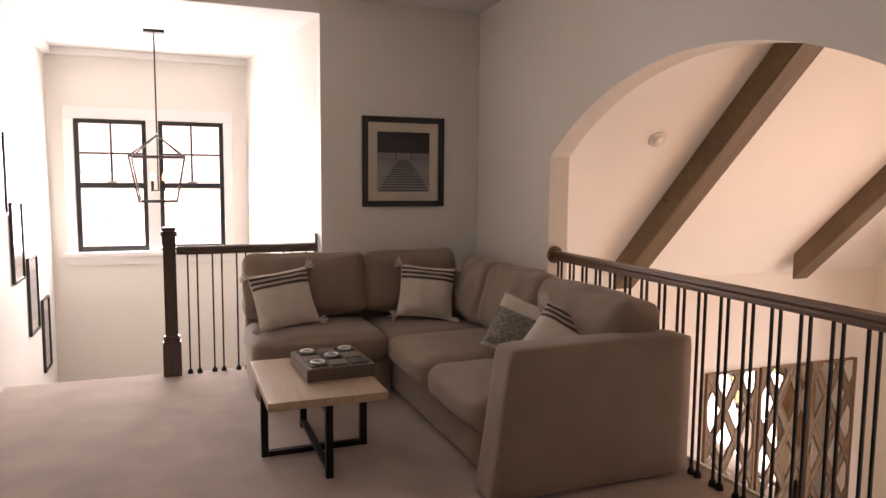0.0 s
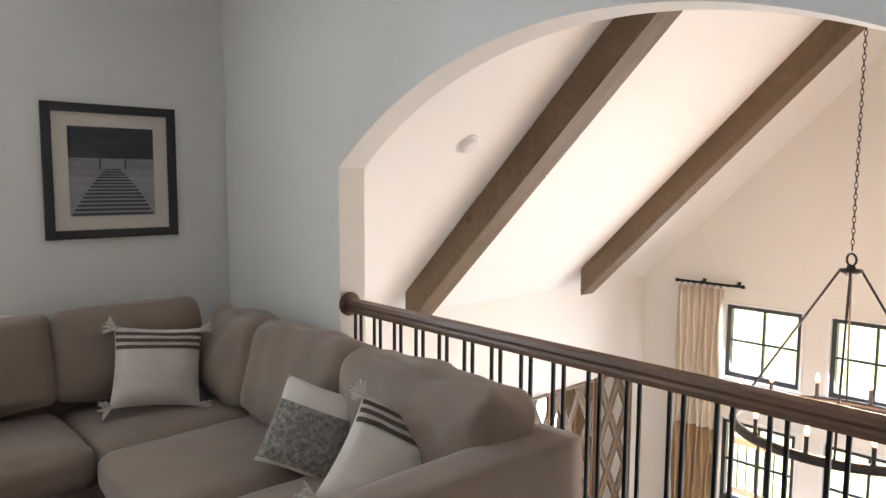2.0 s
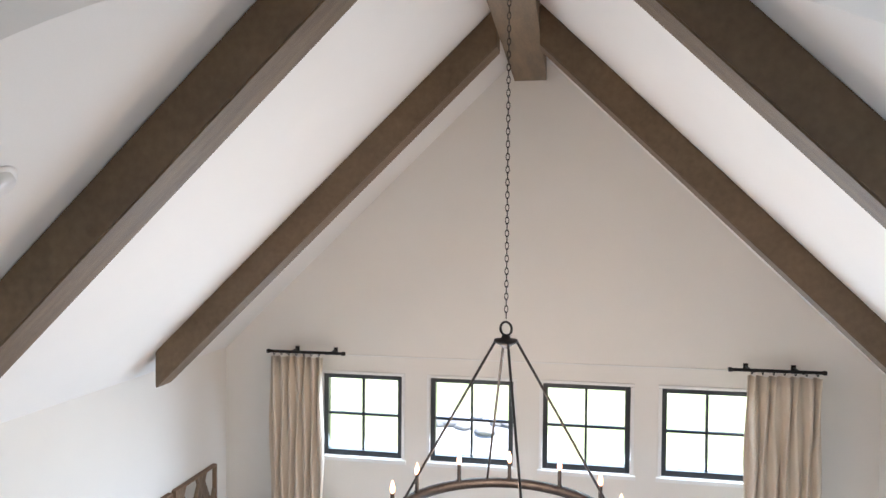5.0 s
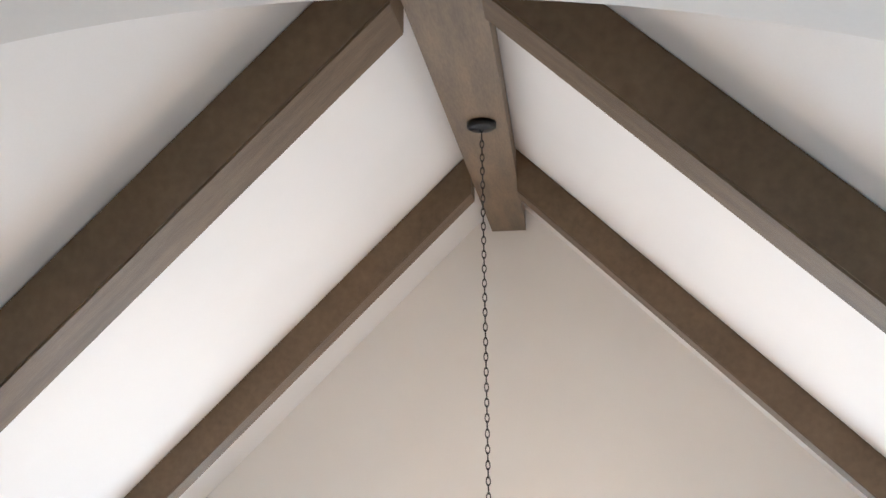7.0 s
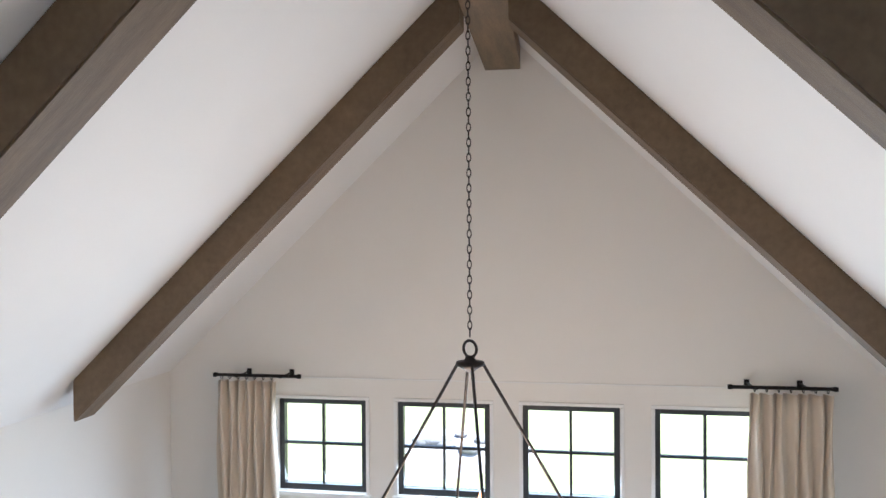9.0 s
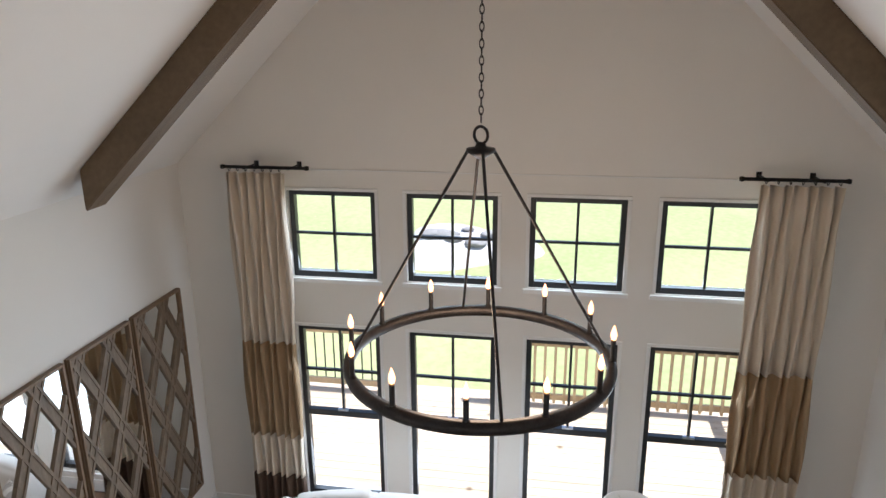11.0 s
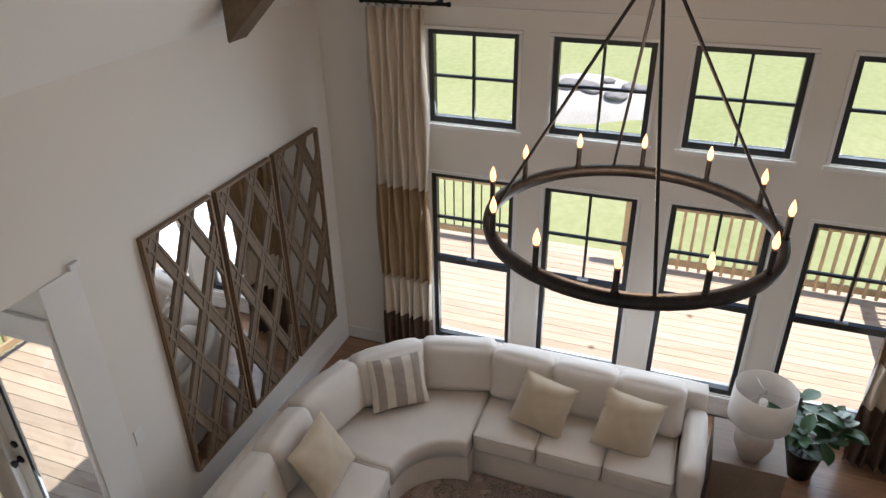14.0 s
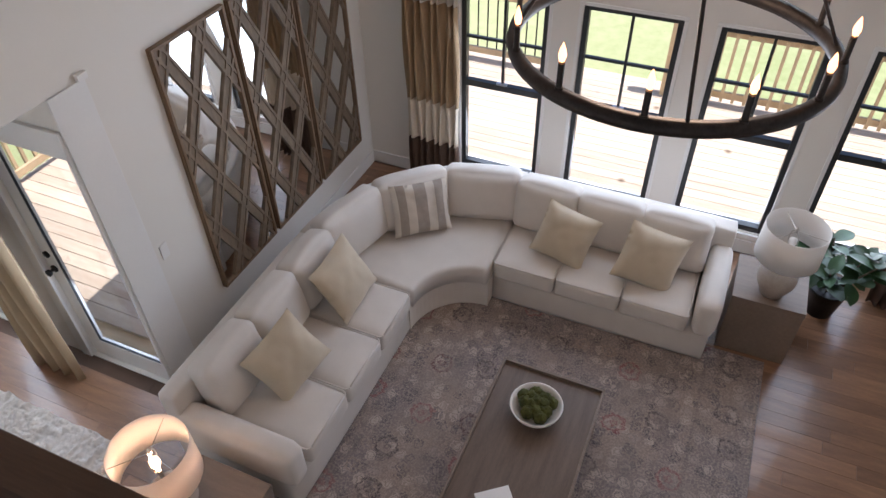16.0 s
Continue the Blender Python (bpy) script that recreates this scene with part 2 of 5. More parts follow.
def make_glass():
    m = bpy.data.materials.new("glass")
    m.use_nodes = True
    nt = m.node_tree
    nt.nodes.remove(nt.nodes["Principled BSDF"])
    tr, gl, mx, lw, pw = [nt.nodes.new(k) for k in ("ShaderNodeBsdfTransparent", "ShaderNodeBsdfGlossy", "ShaderNodeMixShader", "ShaderNodeLayerWeight", "ShaderNodeMath")]
    gl.inputs["Roughness"].default_value = 0.02
    lw.inputs[0].default_value = 0.5
    pw.operation = 'POWER'
    pw.inputs[1].default_value = 4.0
    nt.links.new(lw.outputs["Facing"], pw.inputs[0])
    nt.links.new(pw.outputs[0], mx.inputs[0])
    nt.links.new(tr.outputs[0], mx.inputs[1])
    nt.links.new(gl.outputs[0], mx.inputs[2])
    nt.links.new(mx.outputs[0], nt.nodes["Material Output"].inputs[0])
    return m


M_GLASS = make_glass()


def make_rug():
    """Faded oriental pattern: large rosettes, small flowers, a border along the edges, worn patches."""
    m = bpy.data.materials.new("faded_rug")
    m.use_nodes = True
    nt = m.node_tree
    L = nt.links.new
    N = nt.nodes.new
    b = nt.nodes["Principled BSDF"]
    tc = N("ShaderNodeTexCoord")

    def tex_noise(scale, detail=4):
        n = N("ShaderNodeTexNoise")
        n.inputs["Scale"].default_value, n.inputs["Detail"].default_value = scale, detail
        L(tc.outputs["Object"], n.inputs["Vector"])
        return n

    def ramp(src, stops, constant=False):
        r = N("ShaderNodeValToRGB")
        if constant:
            r.color_ramp.interpolation = 'CONSTANT'
        e = r.color_ramp.elements
        while len(e) < len(stops):
            e.new(0.5)
        for k, (p, c) in enumerate(stops):
            e[k].position = p
            e[k].color = (*c, 1) if isinstance(c, tuple) else (c, c, c, 1)
        L(src, r.inputs[0])
        return r.outputs[0]

    def mix(f, a, c, blend='MIX'):
        x = N("ShaderNodeMix")
        x.data_type, x.blend_type = 'RGBA', blend
        for sock, v in ((x.inputs[0], f), (x.inputs[6], a), (x.inputs[7], c)):
            if isinstance(v, float):
                sock.default_value = v
            elif isinstance(v, tuple):
                sock.default_value = (*v, 1)
            else:
                L(v, sock)
        return x.outputs[2]

    # hand-knotted wobble of the drawing
    wob = tex_noise(22, 3)
    sub = N("ShaderNodeVectorMath")
    sub.operation = 'SUBTRACT'
    sub.inputs[1].default_value = (0.5, 0.5, 0.5)
    L(wob.outputs["Color"], sub.inputs[0])
    mul = N("ShaderNodeVectorMath")
    mul.operation = 'MULTIPLY_ADD'
    mul.inputs[1].default_value = (0.085, 0.085, 0.0)
    L(sub.outputs[0], mul.inputs[0])
    L(tc.outputs["Object"], mul.inputs[2])

    def cells(scale, rnd):
        v = N("ShaderNodeTexVoronoi")
        v.inputs["Scale"].default_value, v.inputs["Randomness"].default_value = scale, rnd
        v.voronoi_dimensions = '2D'
        L(mul.outputs[0], v.inputs["Vector"])
        return v

    pale, taupe, slate, dark, rose = (0.47, 0.385, 0.33), (0.29, 0.225, 0.19), (0.11, 0.095, 0.105), (0.075, 0.06, 0.065), (0.23, 0.075, 0.08)
    ground = mix(ramp(tex_noise(1.6).outputs[0], [(0.42, 0.0), (0.6, 1.0)]), taupe, (0.20, 0.17, 0.17))
    small = cells(9.5, 0.8)
    ink = mix(ramp(small.outputs["Color"], [(0.35, 0.0), (0.55, 1.0)]), pale, slate)
    col = mix(ramp(small.outputs["Distance"], [(0.0, 0.0), (0.10, 1.0), (0.18, 1.0), (0.21, 0.0), (0.28, 0.0), (0.31, 0.9), (0.37, 0.9), (0.40, 0.0)]), ground, ink)
    mid = cells(4.2, 0.7)
    ink = mix(ramp(mid.outputs["Color"], [(0.4, 0.0), (0.6, 1.0)]), slate, taupe)
    col = mix(ramp(mid.outputs["Distance"], [(0.0, 0.8), (0.07, 0.8), (0.09, 0.0), (0.15, 0.0), (0.17, 0.9), (0.23, 0.5), (0.26, 0.0)]), col, ink)
    big = cells(2.3, 0.45)
    ink = mix(ramp(big.outputs["Color"], [(0.40, 0.0), (0.56, 1.0)]), rose, dark)
    col = mix(ramp(big.outputs["Distance"], [(0.0, 0.0), (0.05, 0.8), (0.08, 0.0), (0.14, 0.0), (0.16, 0.9), (0.19, 0.8), (0.21, 0.0)]), col, ink)
    # border lines on the long edge
    sep = N("ShaderNodeSeparateXYZ")
    L(tc.outputs["Object"], sep.inputs[0])
    mr = N("ShaderNodeMapRange")
    mr.inputs[1].default_value, mr.inputs[2].default_value = -2.66, -2.16
    L(sep.outputs["Y"], mr.inputs[0])
    edge = ramp(mr.outputs[0], [(0.0, 0.55), (0.07, 0.0), (0.10, 0.5), (0.13, 0.15), (0.80, 0.15), (0.84, 0.5), (0.89, 0.0)])
    col = mix(edge, col, slate)
    # pile wear at two scales
    col = mix(ramp(tex_noise(70, 6).outputs[0], [(0.42, 0.0), (0.68, 0.6)]), col, pale)
    col = mix(ramp(tex_noise(4.5, 6).outputs[0], [(0.46, 0.0), (0.70, 0.6)]), col, (0.25, 0.205, 0.185))
    L(col, b.inputs["Base Color"])
    b.inputs["Roughness"].default_value = 0.95
    b.inputs["Sheen Weight"].default_value = 0.15
    bp = N("ShaderNodeBump")
    bp.inputs["Strength"].default_value, bp.inputs["Distance"].default_value = 0.4, 0.004
    L(tex_noise(160, 3).outputs[0], bp.inputs["Height"])
    L(bp.outputs[0], b.inputs["Normal"])
    return m


M_RUG = make_rug()


# mesh helpers
def empty(name, label, category, group="", at=(0, 0, 0), rz=0):
    ob = new(name)
    ob.matrix_world = pose(*at, 0, 0, rz)
    return tagged(ob, label, category, group)


def finish(name, bm, material, smooth=False, recalc=True):
    if recalc:
        bmesh.ops.recalc_face_normals(bm, faces=bm.faces)
    me = bpy.data.meshes.new(name)
    bm.to_mesh(me)
    bm.free()
    me.materials.append(material)
    if smooth:
        me.polygons.foreach_set("use_smooth", [True] * len(me.polygons))
    return me


def part(name, bm, material, parent, label="", smooth=False):
    ob = new(name, finish(name, bm, material, smooth))
    ob.parent = parent
    return tagged(ob, label)


def solo(name, bm, material, label="", category="", group="", kind="", smooth=False):
    return tagged(new(name, finish(name, bm, material, smooth)), label, category, group, kind)


def add_box(bm, a, b, bevel=0.0, m=None):
    lo = [min(p, q) for p, q in zip(a, b)]
    hi = [max(p, q) for p, q in zip(a, b)]
    mm = Matrix.LocRotScale([(p + q) / 2 for p, q in zip(lo, hi)], None, [max(q - p, 1e-4) for p, q in zip(lo, hi)])
    r = bmesh.ops.create_cube(bm, size=1.0, matrix=(m @ mm) if m else mm)
    if bevel:
        es = list({e for v in r["verts"] for e in v.link_edges})
        bmesh.ops.bevel(bm, geom=es, offset=bevel, segments=2, affect='EDGES', profile=0.7)
    return bm


def box(a, b, bevel=0.0, m=None):
    return add_box(bmesh.new(), a, b, bevel, m)


def add_tube(bm, p, q, r, r2=None, n=10):
    p, q = Vector(p), Vector(q)
    m = Matrix.Translation((p + q) / 2) @ (q - p).to_track_quat('Z', 'Y').to_matrix().to_4x4()
    bmesh.ops.create_cone(bm, cap_ends=True, segments=n, radius1=r, radius2=r if r2 is None else r2, depth=(q - p).length, matrix=m)
    return bm


def tube(p, q, r, r2=None, n=10):
    return add_tube(bmesh.new(), p, q, r, r2, n)


def lathe(profile, n=28, at=(0, 0, 0)):
    bm = bmesh.new()
    rings = []
    for r, z in profile:
        rings.append([bm.verts.new((at[0] + r * math.cos(2 * math.pi * i / n), at[1] + r * math.sin(2 * math.pi * i / n), at[2] + z)) for i in range(n)])
    for a, b in zip(rings, rings[1:]):
        for i in range(n):
            bm.faces.new((a[i], a[(i + 1) % n], b[(i + 1) % n], b[i]))
    for ring in (rings[0], rings[-1]):
        if (ring[0].co - ring[1].co).length > 1e-5:
            bm.faces.new(ring)
    return bm


def torus(R, r, m=None, n=64, k=12):
    bm = bmesh.new()
    m = m or Matrix()
    g = [[bm.verts.new(m @ Vector(((R + r * math.cos(2 * math.pi * j / k)) * math.cos(2 * math.pi * i / n), (R + r * math.cos(2 * math.pi * j / k)) * math.sin(2 * math.pi * i / n), r * math.sin(2 * math.pi * j / k)))) for j in range(k)] for i in range(n)]
    for i in range(n):
        for j in range(k):
            bm.faces.new((g[i][j], g[(i + 1) % n][j], g[(i + 1) % n][(j + 1) % k], g[i][(j + 1) % k]))
    return bm


def soft_box(a, b, r=0.05, puff=(0, 0, 0), n=10, wrinkle=0.0, m=None, seed=0):
    """A padded block between two corners, rounded by r and puffed out along each axis."""
    bm = bmesh.new()
    c = [(p + q) / 2 for p, q in zip(a, b)]
    h = [abs(q - p) / 2 for p, q in zip(a, b)]
    bmesh.ops.create_cube(bm, size=2.0)
    bmesh.ops.subdivide_edges(bm, edges=bm.edges[:], cuts=n, use_grid_fill=True)
    for v in bm.verts:
        u = v.co.copy()
        w = Vector([math.copysign(abs(t) ** 0.75, t) * k for t, k in zip(u, h)])
        inner = Vector([max(-k + r, min(k - r, t)) for t, k in zip(w, h)])
        d = w - inner
        p = inner + d.normalized() * r if d.length > 1e-6 else w
        for ax in range(3):
            o1, o2 = u[(ax + 1) % 3], u[(ax + 2) % 3]
            p[ax] += puff[ax] * u[ax] * (1 - o1 * o1) * (1 - o2 * o2)
        if wrinkle:
            q = p * 7 + Vector((seed * 3.1, seed, 0))
            p += wrinkle * Vector((noise.noise(q), noise.noise(q + Vector((9, 0, 0))), noise.noise(q + Vector((0, 9, 0)))))
        v.co = p + Vector(c)
    if m:
        bmesh.ops.transform(bm, matrix=m, verts=bm.verts)
    return bm


def pillow_z(u, v, thick):
    return thick * max(0.0, (1 - abs(u) ** 2.6) * (1 - abs(v) ** 2.6)) ** 0.55


def pillow_bm(w, h, thick, n=18, cond=None, grow=0.0, seed=0):
    """A cushion lying in xz, front towards -y; cond(u, v) picks the cells to build."""
    bm = bmesh.new()
    vs = {}

    def vert(i, j, s):
        u, v = 2 * i / n - 1, 2 * j / n - 1
        pin = 1 - 0.07 * (1 - u * u) * abs(v) - 0.0
        pin2 = 1 - 0.07 * (1 - v * v) * abs(u)
        key = (i, j, s)
        if key not in vs:
            q = Vector((u * 2 + seed, v * 2, s))
            y = -s * (pillow_z(u, v, thick) + grow) + 0.012 * noise.noise(q * 1.7)
            vs[key] = bm.verts.new((u * w / 2 * pin2, y, v * h / 2 * pin))
        return vs[key]
    for i in range(n):
        for j in range(n):
            if cond and not cond((2 * i + 1) / n - 1, (2 * j + 1) / n - 1):
                continue
            for s in (1, -1):
                f = [vert(i, j, s), vert(i + 1, j, s), vert(i + 1, j + 1, s), vert(i, j + 1, s)]
                bm.faces.new(f if s == 1 else f[::-1])
    bmesh.ops.remove_doubles(bm, verts=bm.verts, dist=0.0004)
    return bm


def wall_with_holes(axis, lo, hi, face, thick, holes):
    """A wall slab in the plane axis = face, spanning lo..hi (two other axes), with rectangular holes cut through."""
    us = sorted({lo[0], hi[0], *[h[0] for h in holes], *[h[2] for h in holes]})
    vs = sorted({lo[1], hi[1], *[h[1] for h in holes], *[h[3] for h in holes]})
    bm = bmesh.new()

    def pt(u, v, d):
        return (face + d, u, v) if axis == "x" else (u, face + d, v)
    solid = {}
    for i in range(len(us) - 1):
        for j in range(len(vs) - 1):
            cu, cv = (us[i] + us[i + 1]) / 2, (vs[j] + vs[j + 1]) / 2
            solid[i, j] = not any(h[0] < cu < h[2] and h[1] < cv < h[3] for h in holes)
    cache = {}

    def V(i, j, d):
        if (i, j, d) not in cache:
            cache[i, j, d] = bm.verts.new(pt(us[i], vs[j], d))
        return cache[i, j, d]
    for (i, j), s in solid.items():
        if not s:
            continue
        for d in (0, thick):
            bm.faces.new((V(i, j, d), V(i + 1, j, d), V(i + 1, j + 1, d), V(i, j + 1, d)))
        for (di, dj), (p, q) in {(-1, 0): ((i, j), (i, j + 1)), (1, 0): ((i + 1, j), (i + 1, j + 1)), (0, -1): ((i, j), (i + 1, j)), (0, 1): ((i, j + 1), (i + 1, j + 1))}.items():
            if not solid.get((i + di, j + dj), False):
                bm.faces.new((V(*p, 0), V(*q, 0), V(*q, thick), V(*p, thick)))
    return bm


def prism(poly, axis, a, b):
    """Extrude a polygon of (u, v) along an axis from a to b."""
    bm = bmesh.new()

    def pt(u, v, d):
        return {"x": (d, u, v), "y": (u, d, v), "z": (u, v, d)}[axis]
    r0 = [bm.verts.new(pt(u, v, a)) for u, v in poly]
    r1 = [bm.verts.new(pt(u, v, b)) for u, v in poly]
    n = len(poly)
    bm.faces.new(r0)
    bm.faces.new(r1[::-1])
    for i in range(n):
        bm.faces.new((r0[i], r0[(i + 1) % n], r1[(i + 1) % n], r1[i]))
    return bm


# ---- structure ----
S = "structure"
# loft floor and the storey below it
solo("floor_loft", box((XB, -5.75, -0.3), (0.0, 1.50, 0.0)), M_CARPET, "beige looped carpet over the whole loft", "carpet", kind=S)
solo("landing_edge", box((0.0, -5.75, -0.30), (0.18, 1.3, 0.0)), M_CARPET, "carpeted edge of the loft under the railing", "floor", kind=S)
solo("trim_loft_edge", box((0.18, -4.5, -0.32), (0.20, 1.46, 0.01)), M_TRIM, "white painted fascia at the loft edge", "trim", kind=S)
# arch wall
AY, AR, AZ = -1.50, 2.40, 2.29


def arch_wall():
    bm = bmesh.new()
    ys = [-3.0 + 3.0 * i / 40 for i in range(41)]
    zs = [AZ - AR + math.sqrt(AR * AR - (y - AY) ** 2) for y in ys]
    top = 3.55
    cols = [(-5.75, 0.0), (-3.0, 0.0)] + list(zip(ys, zs)) + [(0.0, 0.0), (1.46, 0.0)]
    rows = [[(bm.verts.new((d, u, v)), bm.verts.new((d, u, top))) for u, v in cols] for d in (0.0, 0.16)]
    for i in range(len(cols) - 1):
        if abs(cols[i][0] - cols[i + 1][0]) > 1e-6:
            for r in rows:
                bm.faces.new((r[i][0], r[i + 1][0], r[i + 1][1], r[i][1]))
            bm.faces.new((rows[0][i][1], rows[0][i + 1][1], rows[1][i + 1][1], rows[1][i][1]))
        bm.faces.new((rows[0][i][0], rows[0][i + 1][0], rows[1][i + 1][0], rows[1][i][0]))
    return bm


solo("wall_arch", arch_wall(), M_WALL, "off-white plaster wall with a wide segmental arch opening", "wall", kind=S)
solo("wall_below_arch", box((0.0, -5.75, FZ), (0.16, 1.46, -0.32)), M_WALL, "off-white wall under the loft edge", "wall", kind=S)
solo("wall_picture", box((-1.42, 1.30, 0), (-0.003, 1.46, 3.1)), M_WALL, "off-white wall behind the sofa", "wall", kind=S)
solo("wall_stair_right", prism([(-1.42, 1.462), (-1.30, 1.462), (-1.62, 3.9), (-1.77, 3.9)], "z", -3.2, 3.1), M_WALL, "white stairwell wall beside the window", "wall", kind=S)
solo("wall_stair_left", box((-3.95, -5.75, -3.2), (-3.80, 3.9, 3.1)), M_WALL, "white wall with framed pictures along the stairs", "wall", kind=S)
SW = [(-3.55, 0.78, -2.84, 2.21), (-2.715, 0.78, -2.03, 2.21)]
solo("wall_stair_window", wall_with_holes("y", (-3.95, -3.2), (-1.6, 3.1), 3.9, 0.18, SW), M_WALL, "white stairwell wall with two windows", "wall", kind=S)
solo("wall_loft_back", box((-3.797, -5.75, 0.002), (-0.003, -5.6, 3.058)), M_WALL, "plain off-white wall closing the loft", "wall", kind=S)
solo("ceiling_loft", box((-3.95, -5.75, 3.06), (-0.003, 1.30, 3.2)), M_CEIL, "white flat loft ceiling", "ceiling", kind=S)
solo("ceiling_stair", box((-3.8, 1.302, 2.93), (-1.3, 3.9, 3.058)), M_CEIL, "white flat stairwell ceiling", "ceiling", kind=S)
solo("wall_under_landing", box((-3.8, 1.40, -3.2), (-1.42, 1.499, -0.302)), M_WALL, "white wall under the landing", "wall", kind=S)
bm = bmesh.new()
# crown and window casings of the stairwell
add_box(bm, (-3.8, 3.80, 2.86), (-1.77, 3.898, 2.928), 0.01)
add_box(bm, (-3.798, 1.55, 2.86), (-3.72, 3.80, 2.928), 0.01)
solo("trim_crown", bm, M_TRIM, "white crown moulding round the stairwell", "trim", kind=S)
bm = bmesh.new()
add_box(bm, (-3.65, 3.87, 2.212), (-1.93, 3.898, 2.34), 0.006)
add_box(bm, (-3.65, 3.87, 0.78), (-3.552, 3.898, 2.21), 0.006)
add_box(bm, (-2.028, 3.87, 0.78), (-1.93, 3.898, 2.21), 0.006)
add_box(bm, (-2.838, 3.87, 0.78), (-2.717, 3.898, 2.21), 0.006)
add_box(bm, (-3.68, 3.82, 0.73), (-1.90, 3.898, 0.778), 0.006)
add_box(bm, (-3.65, 3.87, 0.64), (-1.93, 3.898, 0.729), 0.006)
solo("trim_stair_window", bm, M_TRIM, "white painted window casing and sill", "trim", kind=S)


def window(name, axis, c, face, w, h, z0, cols, rows, label, mid=None, top_only=False):
    """A black framed window; its plane is axis = face, centre c along the other axis, bottom z0."""
    root = empty(name, label, "window", "windows")
    root["kind"] = S

    def P(u, z, d):
        return (face + d, c + u, z) if axis == "x" else (c + u, face + d, z)
    f = 0.045
    fb = bmesh.new()
    add_box(fb, P(-w / 2, z0, -.01), P(-w / 2 + f, z0 + h, 0.06), 0.004)
    add_box(fb, P(w / 2 - f, z0, -.01), P(w / 2, z0 + h, 0.06), 0.004)
    add_box(fb, P(-w / 2 + f, z0, -.01), P(w / 2 - f, z0 + f * 1.2, 0.06), 0.004)
    add_box(fb, P(-w / 2 + f, z0 + h - f, -.01), P(w / 2 - f, z0 + h, 0.06), 0.004)
    part("window_frame", fb, M_FRAME, root)
    zb, zt = z0 + f * 1.2, z0 + h - f
    zg = zb
    if mid is not None:
        part("meeting_rail", box(P(-w / 2 + f, mid - 0.03, -0.012), P(w / 2 - f, mid + 0.03, 0.05), 0.004), M_FRAME, root)
        part("sash_lock", box(P(-0.05, mid + 0.031, -0.02), P(0.05, mid + 0.05, 0.02), 0.005), M_CHROME, root)
        part("pane", box(P(-w / 2 + f, zb, 0.020), P(w / 2 - f, mid - 0.03, 0.026)), M_GLASS, root).visible_shadow = False
        zg = mid + 0.03
    iw = w - 2 * f
    for i in range(1, cols):
        u = -iw / 2 + iw * i / cols
        part("muntin", box(P(u - 0.011, zg, 0.004), P(u + 0.011, zt, 0.042), 0.003), M_FRAME, root)
    for j in range(1, rows):
        z = zg + (zt - zg) * j / rows
        part("muntin", box(P(-iw / 2, z - 0.011, 0.006), P(iw / 2, z + 0.011, 0.040), 0.003), M_FRAME, root)
    for i in range(cols):
        for j in range(rows):
            u0, u1 = -iw / 2 + iw * i / cols, -iw / 2 + iw * (i + 1) / cols
            q0, q1 = zg + (zt - zg) * j / rows, zg + (zt - zg) * (j + 1) / rows
            part("pane", box(P(u0 + .012, q0 + .012, 0.020), P(u1 - .012, q1 - .012, 0.026)), M_GLASS, root).visible_shadow = False
    return root


for k, (u0, z0, u1, z1) in enumerate(SW):
    window("window_%d" % (k + 1), "y", (u0 + u1) / 2, 3.93, u1 - u0, z1 - z0, z0, 2, 2, "black framed sash window over the stairs with a white casing", mid=1.50)

# carpeted stairs going down under the window
for i in range(11):
    solo("stair_tread", box((-3.80, 1.50 + 0.22 * i, -0.18 * (i + 1) - 0.16), (-1.9, 1.50 + 0.22 * (i + 1) + 0.02, -0.18 * (i + 1)), 0.012), M_CARPET, "beige carpeted stair tread", "stair", "stair treads", S)

# great room shell
holes = [(y - 0.393, -0.43, y + 0.393, 0.37) for y in WIN_Y] + [(y - 0.393, -2.75, y + 0.393, -0.91) for y in WIN_Y]


def gable():
    b = wall_with_holes("x", (YR - .15, FZ - .2), (YL + .15, 0.55), GX, 0.2, holes)
    poly = [(YR - .15, 0.55), (YL + .15, 0.55), (RY, ceil_z(RY) + 0.25)]
    r0 = [b.verts.new((GX, *p)) for p in poly]
    r1 = [b.verts.new((GX + 0.2, *p)) for p in poly]
    b.faces.new(r0)
    b.faces.new(r1[::-1])
    for i in (1, 2):
        b.faces.new((r0[i], r0[(i + 1) % 3], r1[(i + 1) % 3], r1[i]))
    return b


solo("wall_windows", gable(), M_WALL, "off-white gable wall with eight windows in two rows", "wall", kind=S)
solo("wall_nook_door", wall_with_holes("x", (YL + 0.002, FZ - .2), (4.2, -0.2), 2.09, 0.115, [(1.495, FZ, 2.315, -0.77), (2.895, FZ, 3.715, -0.77)]), M_WALL, "off-white wall with a glazed door to the deck", "wall", kind=S)
solo("wall_nook_back", box((0.0, 4.202, FZ - .2), (2.33, 4.35, -0.2)), M_WALL, "plain off-white wall closing the nook", "wall", kind=S)
solo("wall_nook_side", box((-0.15, YL, FZ - .2), (-0.002, 4.35, -0.2)), M_WALL, "plain off-white wall beside the nook", "wall", kind=S)
solo("ceiling_nook", box((-0.15, YL + 0.152, -0.198), (2.33, 4.35, -0.08)), M_CEIL, "white flat ceiling over the nook", "ceiling", kind=S)
solo("wall_mirror_side", wall_with_holes("y", (0.16, FZ - .2), (GX, 0.60), YL, 0.15, [(0.16, FZ - .2, 2.203, -0.44)]), M_WALL, "off-white side wall with a wide opening", "wall", kind=S)
solo("wall_far_side", box((0.16, YR - .15, FZ - .2), (GX, YR, 0.60)), M_WALL, "plain off-white side wall of the great room", "wall", kind=S)
